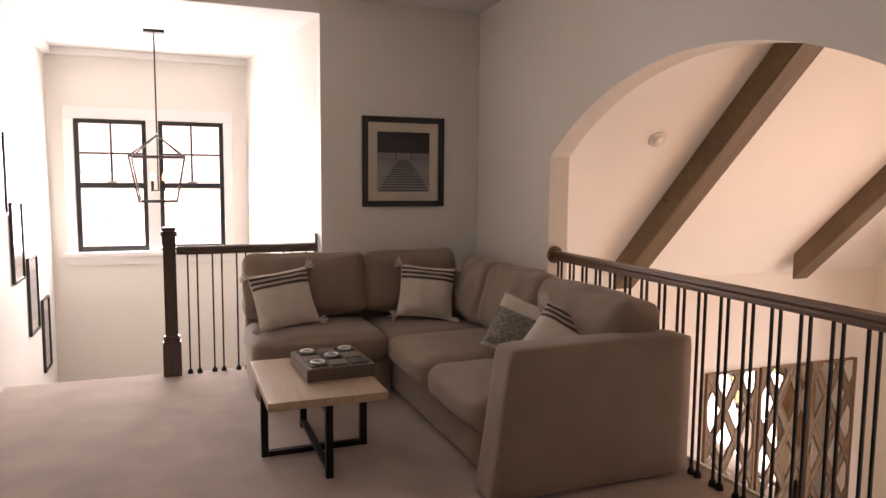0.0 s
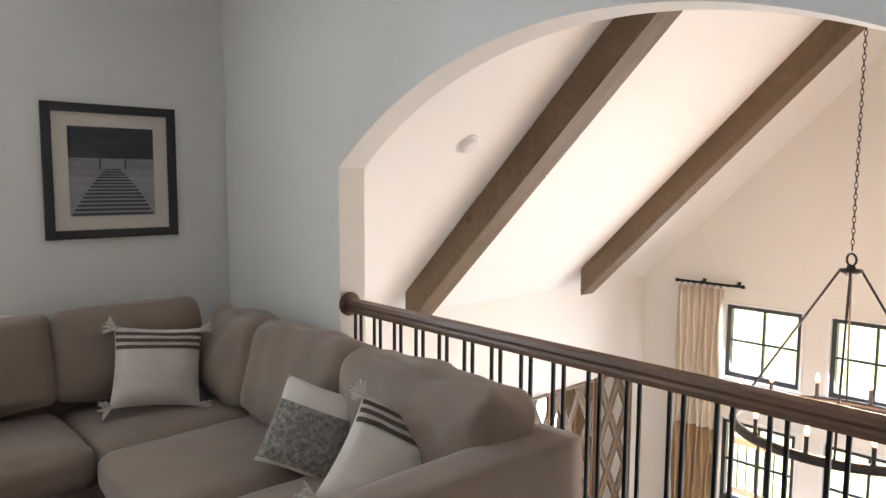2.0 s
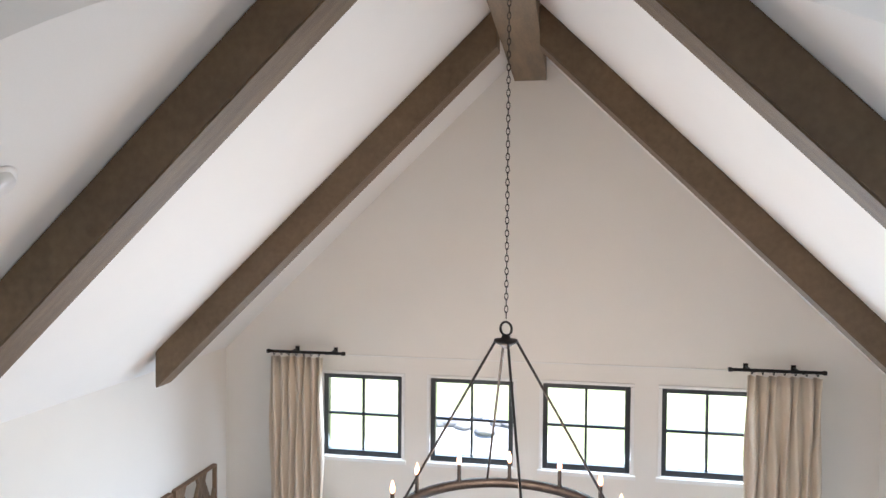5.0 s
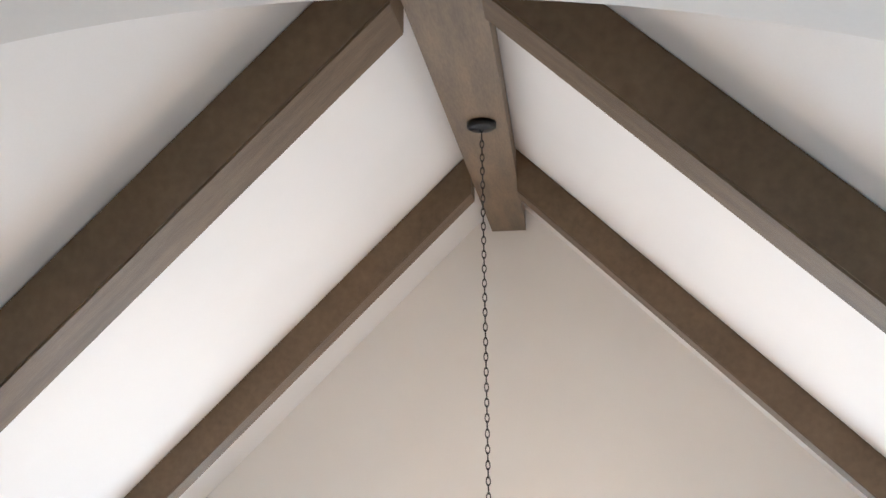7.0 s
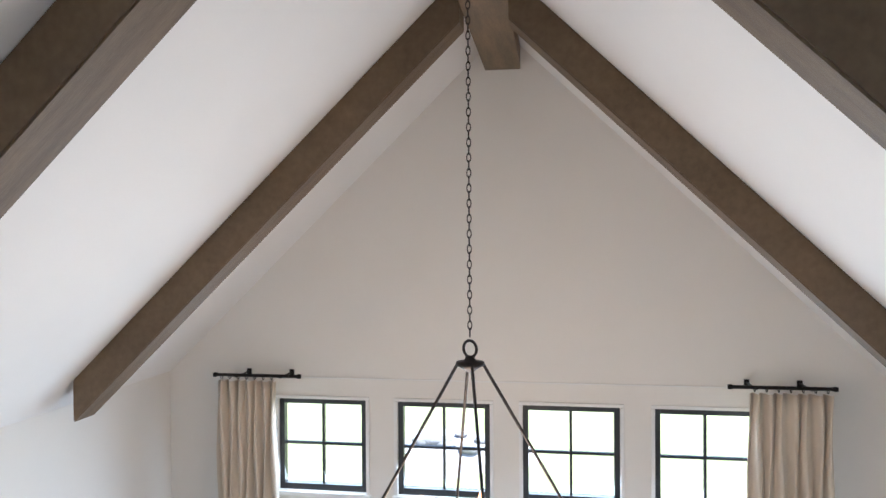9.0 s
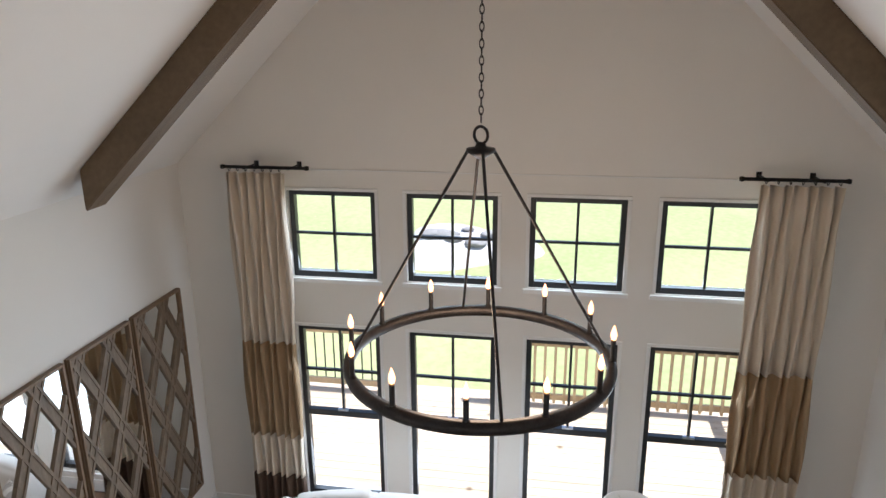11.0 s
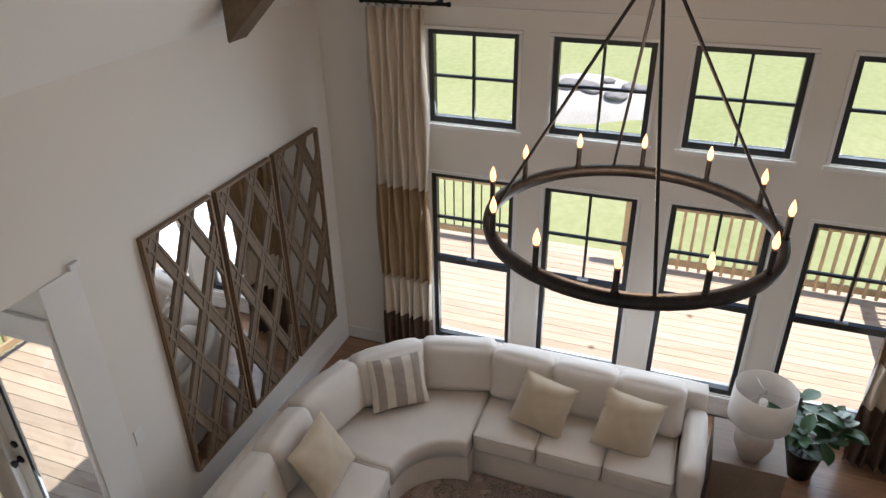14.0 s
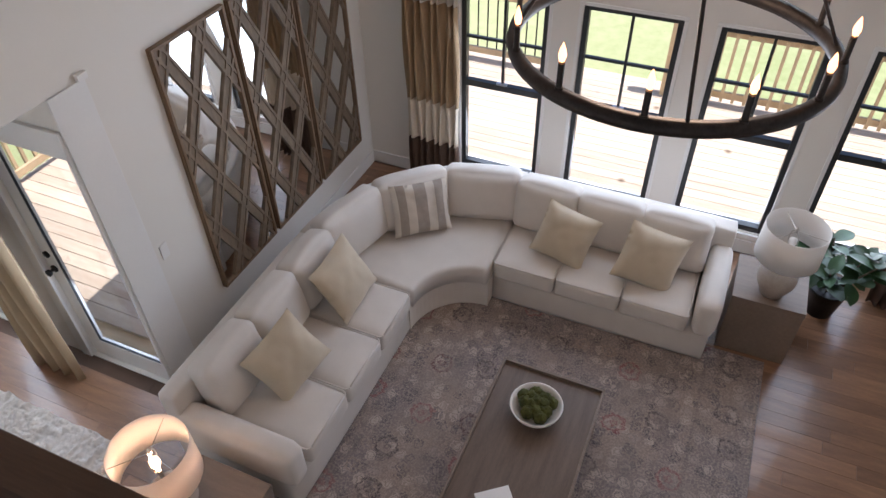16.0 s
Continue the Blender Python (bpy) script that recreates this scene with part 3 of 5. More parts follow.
for s, nm in ((1, "ceiling_slope_a"), (-1, "ceiling_slope_b")):
    ye = RY + s * 3.02
    za, zb = ceil_z(ye), ceil_z(RY)
    solo(nm, prism([(RY, zb), (ye, za), (ye, za + 0.14), (RY, zb + 0.14)], "x", 0.16, GX), M_CEIL, "white sloping vaulted ceiling", "ceiling", kind=S)
# rafters
for s, x0, RW in ((1, 1.44, 0.22), (-1, 1.415, 0.185), (1, 3.745, 0.22), (-1, 3.745, 0.19)):
    y0, y1 = RY + s * 0.148, RY + s * 2.75
    D = 0.285
    b = prism([(y0, ceil_z(y0) - D), (y1, ceil_z(y1) - D), (y1, ceil_z(y1) - 0.002), (y0, ceil_z(y0) - 0.002)], "x", x0, x0 + RW)
    bmesh.ops.bevel(b, geom=[e for e in b.edges if e.calc_length() > 1.0], offset=0.008, segments=2, affect='EDGES')
    solo("rafter_beam", b, M_BEAM, "brown stained timber rafter beam on the sloping ceiling", "beam", "rafter beams")
b = prism([(RY - .145, 3.15), (RY + .145, 3.15), (RY + .145, 3.33), (RY, 3.47), (RY - .145, 3.33)], "x", 0.163, GX - .003)
solo("ridge_beam", b, M_BEAMX, "brown stained timber ridge beam along the vault", "beam")
# window trim on the gable wall
bm = bmesh.new()
for y in WIN_Y:
    for z0, z1 in ((-0.43, 0.37), (-2.75, -0.91)):
        add_box(bm, (GX - 0.03, y - 0.44, z0 - 0.045), (GX - 0.002, y + 0.44, z0 - 0.005), 0.006)
solo("window_sill", bm, M_TRIM, "white painted window sills", "trim", kind=S)
bm = bmesh.new()
for y in WIN_Y:
    for z0, z1 in ((-0.43, 0.37), (-2.75, -0.91)):
        for s in (-1, 1):
            add_box(bm, (GX - 0.018, y + s * 0.395, z0), (GX - 0.002, y + s * 0.425, z1), 0.004)
        add_box(bm, (GX - 0.018, y - 0.425, z1 + .002), (GX - 0.002, y + 0.425, z1 + 0.03), 0.004)
add_box(bm, (GX - 0.012, -3.56, 0.552), (GX - 0.002, 0.50, 0.562), 0.0)
solo("trim_window_casing", bm, M_TRIM, "white painted casing round the windows", "trim", kind=S)
bm = bmesh.new()
add_box(bm, (GX - 0.016, YR, FZ), (GX - 0.001, YL, FZ + 0.14), 0.004)
add_box(bm, (2.36, YL - 0.016, FZ), (GX - .02, YL - .001, FZ + 0.14), 0.004)
add_box(bm, (0.16, YR + 0.001, FZ), (GX - .02, YR + .016, FZ + 0.14), 0.004)
solo("baseboard", bm, M_TRIM, "white painted baseboard", "baseboard", kind=S)
n = 3
for y in WIN_Y:
    window("window_%d" % n, "x", y, GX + 0.03, 0.786, 0.80, -0.43, 2, 2, "black framed four-pane upper window in the gable wall")
    window("window_%d" % (n + 1), "x", y, GX + 0.03, 0.786, 1.84, -2.75, 2, 2, "tall black framed sash window facing the deck", mid=-1.82)
    n += 2

# lower floor: joint bed and boards come last
solo("floor_bed_nook", box((0.0, YL + 0.202, FZ - 0.2), (2.09, 4.2, FZ - 0.012)), M_DARKGAP, "dark bed under the oak floor", "floor", kind=S)
solo("floor_bed", box((0.0, YR - 0.15, FZ - 0.2), (GX, YL + 0.2, FZ - 0.012)), M_DARKGAP, "dark bed under the oak floor", "floor", kind=S)


# ---- loft things ----
def turned(bm, m):
    bmesh.ops.transform(bm, matrix=m, verts=bm.verts)
    return bm


def baluster_pair(root, x, y, axis, z1, half):
    for k in (-half, half):
        px, py = (x, y + k) if axis == "y" else (x + k, y)
        b = box((px - 0.0065, py - 0.0065, 0.02), (px + 0.0065, py + 0.0065, z1), 0.002)
        bal = part("baluster", b, M_IRON, root)
        part("shoe", lathe([(0.001, 0.0), (0.022, 0.001), (0.022, 0.016), (0.013, 0.036), (0.008, 0.038)], 12, (px, py, 0.0)), M_IRON, bal)


rail = empty("loft_railing", "brown oak handrail with black iron balusters across the arch", "railing")


def rail_profile(axis, c, a, b, z):
    pr = [(-0.034, 0.0), (0.034, 0.0), (0.034, 0.018), (0.029, 0.03), (0.036, 0.043), (0.03, 0.062), (0.0, 0.07), (-0.03, 0.062), (-0.036, 0.043), (-0.029, 0.03), (-0.034, 0.018)]
    return prism([(c + u, z + v) for u, v in pr], axis, a, b)


RAILX = 0.055
part("handrail", rail_profile("y", RAILX, -2.998, -0.03, 1.015), M_RAIL, rail)
part("rosette", turned(lathe([(0.001, 0), (0.064, 0.001), (0.064, 0.012), (0.052, 0.028), (0.001, 0.029)], 24), pose(RAILX, -0.001, 1.05, 90, 0, 0)), M_RAIL, rail)
for i in range(18):
    baluster_pair(rail, RAILX, -0.0845 - 0.1645 * i, "y", 1.017, 0.025)

srail = empty("stair_railing", "dark wood newel and handrail with black iron balusters", "railing")
NX, NY = -2.61, 1.44
b = bmesh.new()
add_box(b, (NX - 0.07, NY - 0.055, 0.0), (NX + 0.07, NY + 0.055, 0.28), 0.006)
add_box(b, (NX - 0.062, NY - 0.05, 0.28), (NX + 0.062, NY + 0.05, 0.33), 0.02)
add_box(b, (NX - 0.048, NY - 0.045, 0.33), (NX + 0.048, NY + 0.045, 1.13), 0.004)
add_box(b, (NX - 0.058, NY - 0.055, 1.02), (NX + 0.058, NY + 0.055, 1.04), 0.004)
add_box(b, (NX - 0.062, NY - 0.06, 1.13), (NX + 0.062, NY + 0.06, 1.17), 0.008)
add_box(b, (NX - 0.05, NY - 0.05, 1.17), (NX + 0.05, NY + 0.05, 1.20), 0.01)
part("newel_post", b, M_NEWEL, srail)
part("handrail", rail_profile("x", NY, NX + 0.05, -1.44, 0.98), M_NEWEL, srail)
part("end_block", box((-1.455, NY - 0.03, 0.96), (-1.43, NY + 0.03, 1.13), 0.006), M_NEWEL, srail)
for i in range(6):
    baluster_pair(srail, NX + 0.17 + 0.19 * i, NY, "x", 0.982, 0.036)


# corner sofa
sofa = empty("corner_sofa", "taupe fabric corner sofa with loose back cushions", "sofa")
SX0, SX1 = -1.10, -0.03     # leg along the arch wall
SYN = -1.50                 # near arm
part("base", soft_box((SX0 + 0.04, SYN + 0.17, 0.02), (SX1, 1.25, 0.28), 0.03, n=6), M_SOFA, sofa, smooth=True)
part("base", soft_box((-2.06, 0.40, 0.02), (SX0 + 0.03, 1.25, 0.28), 0.03, n=6), M_SOFA, sofa, smooth=True)
arm_bm = soft_box((SX0 + 0.04, SYN - 0.06, 0.02), (0.02, SYN + 0.15, 0.78), 0.03, (0, 0.01, 0.006), n=8)
for v in arm_bm.verts:
    if v.co.x < -0.5:
        v.co.x -= 0.11 * (1 - v.co.z / 0.78)
part("arm", arm_bm, M_SOFA, sofa, smooth=True)
part("back_frame", soft_box((SX1 - 0.20, SYN + 0.165, 0.28), (SX1, 1.25, 0.74), 0.04, n=6), M_SOFA, sofa, smooth=True)
part("back_frame", soft_box((-2.06, 1.08, 0.28), (SX1 - 0.2, 1.25, 0.74), 0.04, n=6), M_SOFA, sofa, smooth=True)
for k, (y0, y1) in enumerate(((-1.33, -0.53), (-0.52, 0.30))):
    part("seat_cushion", soft_box((SX0 - 0.04, y0, 0.27), (SX1 - 0.18, y1, 0.47), 0.07, (0.02, 0.0, 0.03), 12, 0.008, seed=k), M_SOFA, sofa, smooth=True)
part("seat_cushion", soft_box((SX0 + 0.0, 0.31, 0.27), (SX1 - 0.18, 1.08, 0.46), 0.06, (0.0, 0.01, 0.02), 12, 0.006, seed=3), M_SOFA, sofa, smooth=True)
part("seat_cushion", soft_box((-2.08, 0.34, 0.27), (SX0 - 0.01, 1.08, 0.47), 0.07, (0.01, 0.02, 0.03), 12, 0.006, seed=4), M_SOFA, sofa, smooth=True)
for k, (y0, y1) in enumerate(((-1.42, -0.52), (-0.50, 0.30), (0.32, 0.84))):
    part("back_cushion", soft_box((-0.16, -(y1 - y0) / 2, -0.23), (0.13, (y1 - y0) / 2, 0.26), 0.065, (0.05, 0.01, 0.015), 22, 0.026, pose(-0.24, (y0 + y1) / 2, 0.69, 0, 16, 0), seed=k + 5), M_SOFA, sofa, smooth=True)
for k, (x0, x1) in enumerate(((-2.08, -1.15), (-1.14, -0.36))):
    part("back_cushion", soft_box((-(x1 - x0) / 2, -0.13, -0.23), ((x1 - x0) / 2, 0.13, 0.25), 0.055, (0.01, 0.05, 0.01), 18, 0.016, pose((x0 + x1) / 2, 1.01, 0.75, -10, 0, 0), seed=k + 11), M_SOFA, sofa, smooth=True)


def tassel(name_parent, x, z):
    b = bmesh.new()
    r = random.Random(int((x + 5) * 100))
    sx, sz = math.copysign(1, x), math.copysign(1, z)
    for i in range(22):
        a = Vector((x, 0, z))
        d = Vector((sx * r.uniform(0.2, 1), r.uniform(-0.6, 0.6), sz * r.uniform(-0.2, 0.6))).normalized()
        add_tube(b, a, a + d * r.uniform(0.05, 0.08), 0.006, 0.004, 5)
    part("tassel", b, M_CUSH, name_parent)


def striped_pillow(m, w=0.46, label="cream cotton cushion with dark stripes and corner tassels"):
    root = tagged(new("throw_pillow"), label, "cushion", "throw pillows on the sofa")
    h = w * 0.96
    part("cover", pillow_bm(w, h, 0.085, 20), M_CUSH, root, smooth=True)
    for lo, hi in ((0.40, 0.50), (0.58, 0.68), (0.76, 0.86)):
        # narrow raised bands across the top of the cover
        bm = bmesh.new()
        n = 24
        for s in (1, -1):
            prev = None
            for i in range(n + 1):
                u = (2 * i / n - 1) * 0.985
                cur = []
                for v in (lo, hi):
                    pin = 1 - 0.07 * (1 - u * u) * abs(v)
                    pin2 = 1 - 0.07 * (1 - v * v) * abs(u)
                    cur.append(bm.verts.new((u * w / 2 * pin2, -s * (pillow_z(u, v, 0.085) + 0.006) + 0.012 * noise.noise(Vector((u * 2, v * 2, s)) * 1.7), v * h / 2 * pin)))
                if prev:
                    bm.faces.new((prev[0], cur[0], cur[1], prev[1]))
                prev = cur
        part("stripe", bm, M_STRIPE, root, "dark woven stripe", smooth=True)
    for sx in (-1, 1):
        for sz in (-1, 1):
            tassel(root, sx * w * 0.47, sz * h * 0.47)
    root.matrix_world = m
    return root


striped_pillow(pose(-1.82, 0.72, 0.70, -24, -7, 8))
striped_pillow(pose(-0.70, 0.70, 0.70, -22, 6, -16), 0.45)
striped_pillow(pose(-0.50, -1.10, 0.63, -46, 30, -40), 0.48)
kp = tagged(new("knit_pillow"), "cream cushion with a grey knitted band on the taupe sofa", "cushion", "throw pillows on the sofa")
part("cover", pillow_bm(0.38, 0.38, 0.08, 18), M_CUSH, kp, smooth=True)
part("knit_band", pillow_bm(0.384, 0.384, 0.08, 18, lambda u, v: -0.85 < v < 0.42, 0.006), M_KNIT, kp, "grey speckled knit band", smooth=True)
kp.matrix_world = pose(-0.52, -0.56, 0.65, -24, 16, -52)

# coffee table with iron frame
lt = empty("coffee_table", "small coffee table with pale wood top and black iron legs", "table")
TX0, TX1, TY0, TY1 = -2.14, -1.50, -0.96, -0.06
part("tabletop", box((TX0, TY0, 0.405), (TX1, TY1, 0.45), 0.006), M_TOPWOOD, lt)
for a in ((TX0 + 0.03, TY1 - 0.45), (TX1 - 0.03, TY1 - 0.45), ((TX0 + TX1) / 2, TY0 + 0.04), ((TX0 + TX1) / 2, TY1 - 0.04)):
    part("leg", box((a[0] - 0.02, a[1] - 0.02, 0.0), (a[0] + 0.02, a[1] + 0.02, 0.404), 0.003), M_IRON, lt)
part("stretcher", box((TX0 + 0.051, TY1 - 0.47, 0.0), (TX1 - 0.051, TY1 - 0.43, 0.03), 0.003), M_IRON, lt)
part("stretcher", box(((TX0 + TX1) / 2 - 0.019, TY0 + 0.062, 0.031), ((TX0 + TX1) / 2 + 0.019, TY1 - 0.062, 0.055), 0.003), M_IRON, lt)
part("top_rail", box((TX0 + 0.051, TY1 - 0.47, 0.378), (TX1 - 0.051, TY1 - 0.43, 0.404), 0.003), M_IRON, lt)
part("top_rail", box(((TX0 + TX1) / 2 - 0.019, TY0 + 0.062, 0.350), ((TX0 + TX1) / 2 + 0.019, TY1 - 0.062, 0.377), 0.003), M_IRON, lt)
gb = empty("game_box", "grey wooden noughts and crosses box on the coffee table", "game", at=(-1.70, -0.42, 0.45), rz=3)
part("box", box((-0.20, -0.23, 0.0), (0.20, 0.23, 0.075), 0.006), M_GAMEBOX, gb)
for i in range(3):
    for j in range(3):
        part("square", box((-0.17 + 0.118 * i, -0.20 + 0.138 * j, 0.0755), (-0.17 + 0.118 * i + 0.104, -0.20 + 0.138 * j + 0.124, 0.084), 0.003), M_GAMEDARK if (i + j) % 2 == 0 else M_GAMEBOX, gb)
for i, j in ((0, 0), (1, 1), (2, 2), (0, 2)):
    part("ring", torus(0.036, 0.008, Matrix.Translation((-0.118 + 0.118 * i, -0.138 + 0.138 * j, 0.092)), 24, 8), M_WHITEP, gb, "white ceramic ring", smooth=True)


def framed(name, axis, c, zc, face, w, h, s, label, border=0.035, depth=0.03):
    """A framed picture on the wall axis = face; s: the side it faces."""
    root = empty(name, label, "picture")

    def P(u, z, d):
        return (face + s * d, c + u, zc + z) if axis == "x" else (c + u, face + s * d, zc + z)
    w2, h2 = w / 2, h / 2
    b = bmesh.new()
    add_box(b, P(-w2, -h2, 0.001), P(-w2 + border, h2, depth), 0.005)
    add_box(b, P(w2 - border, -h2, 0.001), P(w2, h2, depth), 0.005)
    add_box(b, P(-w2 + border, -h2, 0.001), P(w2 - border, -h2 + border, depth), 0.005)
    add_box(b, P(-w2 + border, h2 - border, 0.001), P(w2 - border, h2, depth), 0.005)
    part("frame", b, M_PICFRAME, root)
    part("mat", box(P(-w2 + border, -h2 + border, 0.002), P(w2 - border, h2 - border, 0.010)), M_MAT, root)
    return root, P


pic, P = framed("framed_picture", "y", -0.705, 1.742, 1.30, 0.735, 0.765, -1, "black framed grey photograph of a pier in a cream mat", 0.05)
iw, ih = 0.235, 0.255
part("picture_sky", box(P(-iw, ih * 0.30, 0.0102), P(iw, ih, 0.012)), M_TOWEL_D, pic)
part("picture_mist", box(P(-iw, -ih * 0.12, 0.0102), P(iw, ih * 0.30, 0.012)), M_PIC_M, pic)
part("picture_water", box(P(-iw, -ih, 0.0102), P(iw, -ih * 0.12, 0.012)), M_PIC_L, pic)
for i in range(14):
    z = -ih + 0.004 + 0.026 * i * (1 - 0.018 * i)
    hw = iw * 0.95 * (1 - 0.062 * i)
    part("pier_plank", box(P(-hw, z, 0.0121), P(hw, z + 0.014 * (1 - 0.03 * i), 0.0135)), M_PIC_P, pic)
for sx in (-1, 1):
    part("pier_post", box(P(sx * 0.07 - 0.004, ih * 0.05, 0.0136), P(sx * 0.07 + 0.004, ih * 0.34, 0.0146)), M_TOWEL_D, pic)
part("glass", box(P(-0.317, -0.332, 0.017), P(0.317, 0.332, 0.019)), M_GLASS, pic).visible_shadow = False
for k, (y, z, w, h) in enumerate(((2.13, 1.05, 0.42, 0.66), (2.70, 0.52, 0.42, 0.70), (3.27, 0.04, 0.36, 0.72), (1.58, 1.62, 0.42, 0.66))):
    fp, P = framed("stair_picture", "x", y, z, -3.80, w, h, 1, "thin black framed picture on the stair wall", 0.02, 0.028)
    part("print", box(P(-w * 0.3, -h * 0.33, 0.0102), P(w * 0.3, h * 0.33, 0.0115)), M_PIC_M, fp)
    part("glass", box(P(-w / 2 + .021, -h / 2 + .021, 0.016), P(w / 2 - .021, h / 2 - .021, 0.018)), M_GLASS, fp).visible_shadow = False

# lantern pendant in the stairwell
ln = empty("lantern_pendant", "black open cage lantern hanging over the stairs", "lamp", at=(-2.70, 2.55, 0))
part("ceiling_plate", box((-0.09, -0.04, 2.905), (0.09, 0.04, 2.929), 0.004), M_BRONZE, ln)
part("stem", tube((0, 0, 2.0), (0, 0, 2.906), 0.007), M_BRONZE, ln)
LT, LA, LB = 1.98, 1.78, 1.37
tw, bw = 0.235, 0.16
for sx, sy in ((1, 1), (1, -1), (-1, -1), (-1, 1)):
    part("roof_bar", tube((0, 0, LT), (sx * tw, sy * tw, LA), 0.007), M_BRONZE, ln)
    part("corner_bar", tube((sx * tw, sy * tw, LA), (sx * bw, sy * bw, LB), 0.008), M_BRONZE, ln)
for w_, z in ((tw, LA), (bw, LB)):
    for a, b in (((-1, -1), (1, -1)), ((1, -1), (1, 1)), ((1, 1), (-1, 1)), ((-1, 1), (-1, -1))):
        part("ring_bar", tube((a[0] * w_, a[1] * w_, z), (b[0] * w_, b[1] * w_, z), 0.008), M_BRONZE, ln)
part("hanger", tube((0, 0, 1.47), (0, 0, LT), 0.006), M_BRONZE, ln)
for k in range(4):
    a = math.pi / 4 + k * math.pi / 2
    c = (0.07 * math.cos(a), 0.07 * math.sin(a))
    part("arm", tube((0, 0, 1.47), (c[0], c[1], 1.47), 0.005), M_BRONZE, ln)
    cd = part("candle", tube((c[0], c[1], 1.465), (c[0], c[1], 1.56), 0.012), M_BRONZE, ln)
    part("bulb", lathe([(0.001, 0), (0.012, 0.01), (0.016, 0.03), (0.009, 0.06), (0.001, 0.085)], 12, (*c, 1.56)), M_BULB, cd, smooth=True)

# recessed downlight in the slope
rc = Vector((1.0, 0.08, ceil_z(0.08)))
dl = new("recessed_downlight")
tagged(dl, "round white recessed downlight in the sloping ceiling", "lamp")
dl.matrix_world = Matrix.Translation(rc) @ Matrix.Rotation(-math.atan(0.965), 4, 'X') @ pose(0, 0, 0, 180, 0, 0)
part("trim_ring", lathe([(0.055, 0.03), (0.06, 0.0), (0.078, 0.001), (0.076, 0.006), (0.06, 0.012), (0.052, 0.002)], 32), M_TRIM, dl, smooth=True)
part("lens", lathe([(0.001, 0.012), (0.035, 0.010), (0.045, 0.002), (0.046, 0.0)], 24), M_WHITEP, dl, smooth=True)

# ---- great room things ----
ch = empty("ring_chandelier", "dark bronze ring chandelier with candle bulbs hanging on a chain", "chandelier", at=(2.79, -1.547, 0))
part("canopy", lathe([(0.001, 3.148), (0.075, 3.148), (0.075, 3.125), (0.06, 3.115), (0.012, 3.112), (0.001, 3.09)], 28), M_IRON, ch, smooth=True)
z = 3.09
k = 0
link = torus(0.0095, 0.0027, Matrix.Diagonal((1, 2.0, 1, 1)), 12, 5)
me = finish("chain_link", link, M_BRONZE, True)
while z > 1.29:
    o = new("chain_link", me)
    o.parent = ch
    o.matrix_local = Matrix.Translation((0, 0, z - 0.02)) @ pose(0, 0, 0, 90, 0, 90 * (k % 2))
    z -= 0.0355
    k += 1
part("hanging_ring", torus(0.038, 0.007, pose(0, 0, 1.22, 90, 0, 60), 32, 8), M_BRONZE, ch, smooth=True)
part("hub", lathe([(0.001, 1.19), (0.02, 1.185), (0.028, 1.165), (0.066, 1.16), (0.068, 1.145), (0.04, 1.13), (0.02, 1.115), (0.001, 1.105)], 28), M_BRONZE, ch, smooth=True)
CR, CZ = 0.645, 0.115
# flat hoop
hb = lathe([(CR - 0.022, CZ - 0.026), (CR + 0.018, CZ - 0.026), (CR + 0.024, CZ), (CR + 0.018, CZ + 0.026), (CR - 0.022, CZ + 0.026), (CR - 0.028, CZ), (CR - 0.022, CZ - 0.026)], 96)
bmesh.ops.delete(hb, geom=[f for f in hb.faces if len(f.verts) > 4], context='FACES_ONLY')
bmesh.ops.remove_doubles(hb, verts=hb.verts, dist=1e-5)
part("hoop", hb, M_BRONZE, ch, smooth=True)
for a in ROD_A:
    c, s = math.cos(radians(a)), math.sin(radians(a))
    part("rod", tube((0.06 * c, 0.06 * s, 1.15), ((CR - 0.004) * c, (CR - 0.004) * s, CZ + 0.02), 0.0075), M_BRONZE, ch)
for i in range(12):
    a = radians(CAND_A + 30 * i)
    c = ((CR + 0.0) * math.cos(a), (CR + 0.0) * math.sin(a))
    cd = part("candle", lathe([(0.017, CZ + 0.02), (0.017, CZ + 0.034), (0.0125, CZ + 0.036), (0.0125, CZ + 0.13), (0.001, CZ + 0.131)], 14, (*c, 0)), M_BRONZE, ch, smooth=False)
    part("bulb", lathe([(0.001, 0), (0.010, 0.006), (0.0155, 0.028), (0.011, 0.05), (0.005, 0.068), (0.001, 0.078)], 14, (*c, CZ + 0.131)), M_BULB, cd, "lit clear flame bulb", smooth=True)


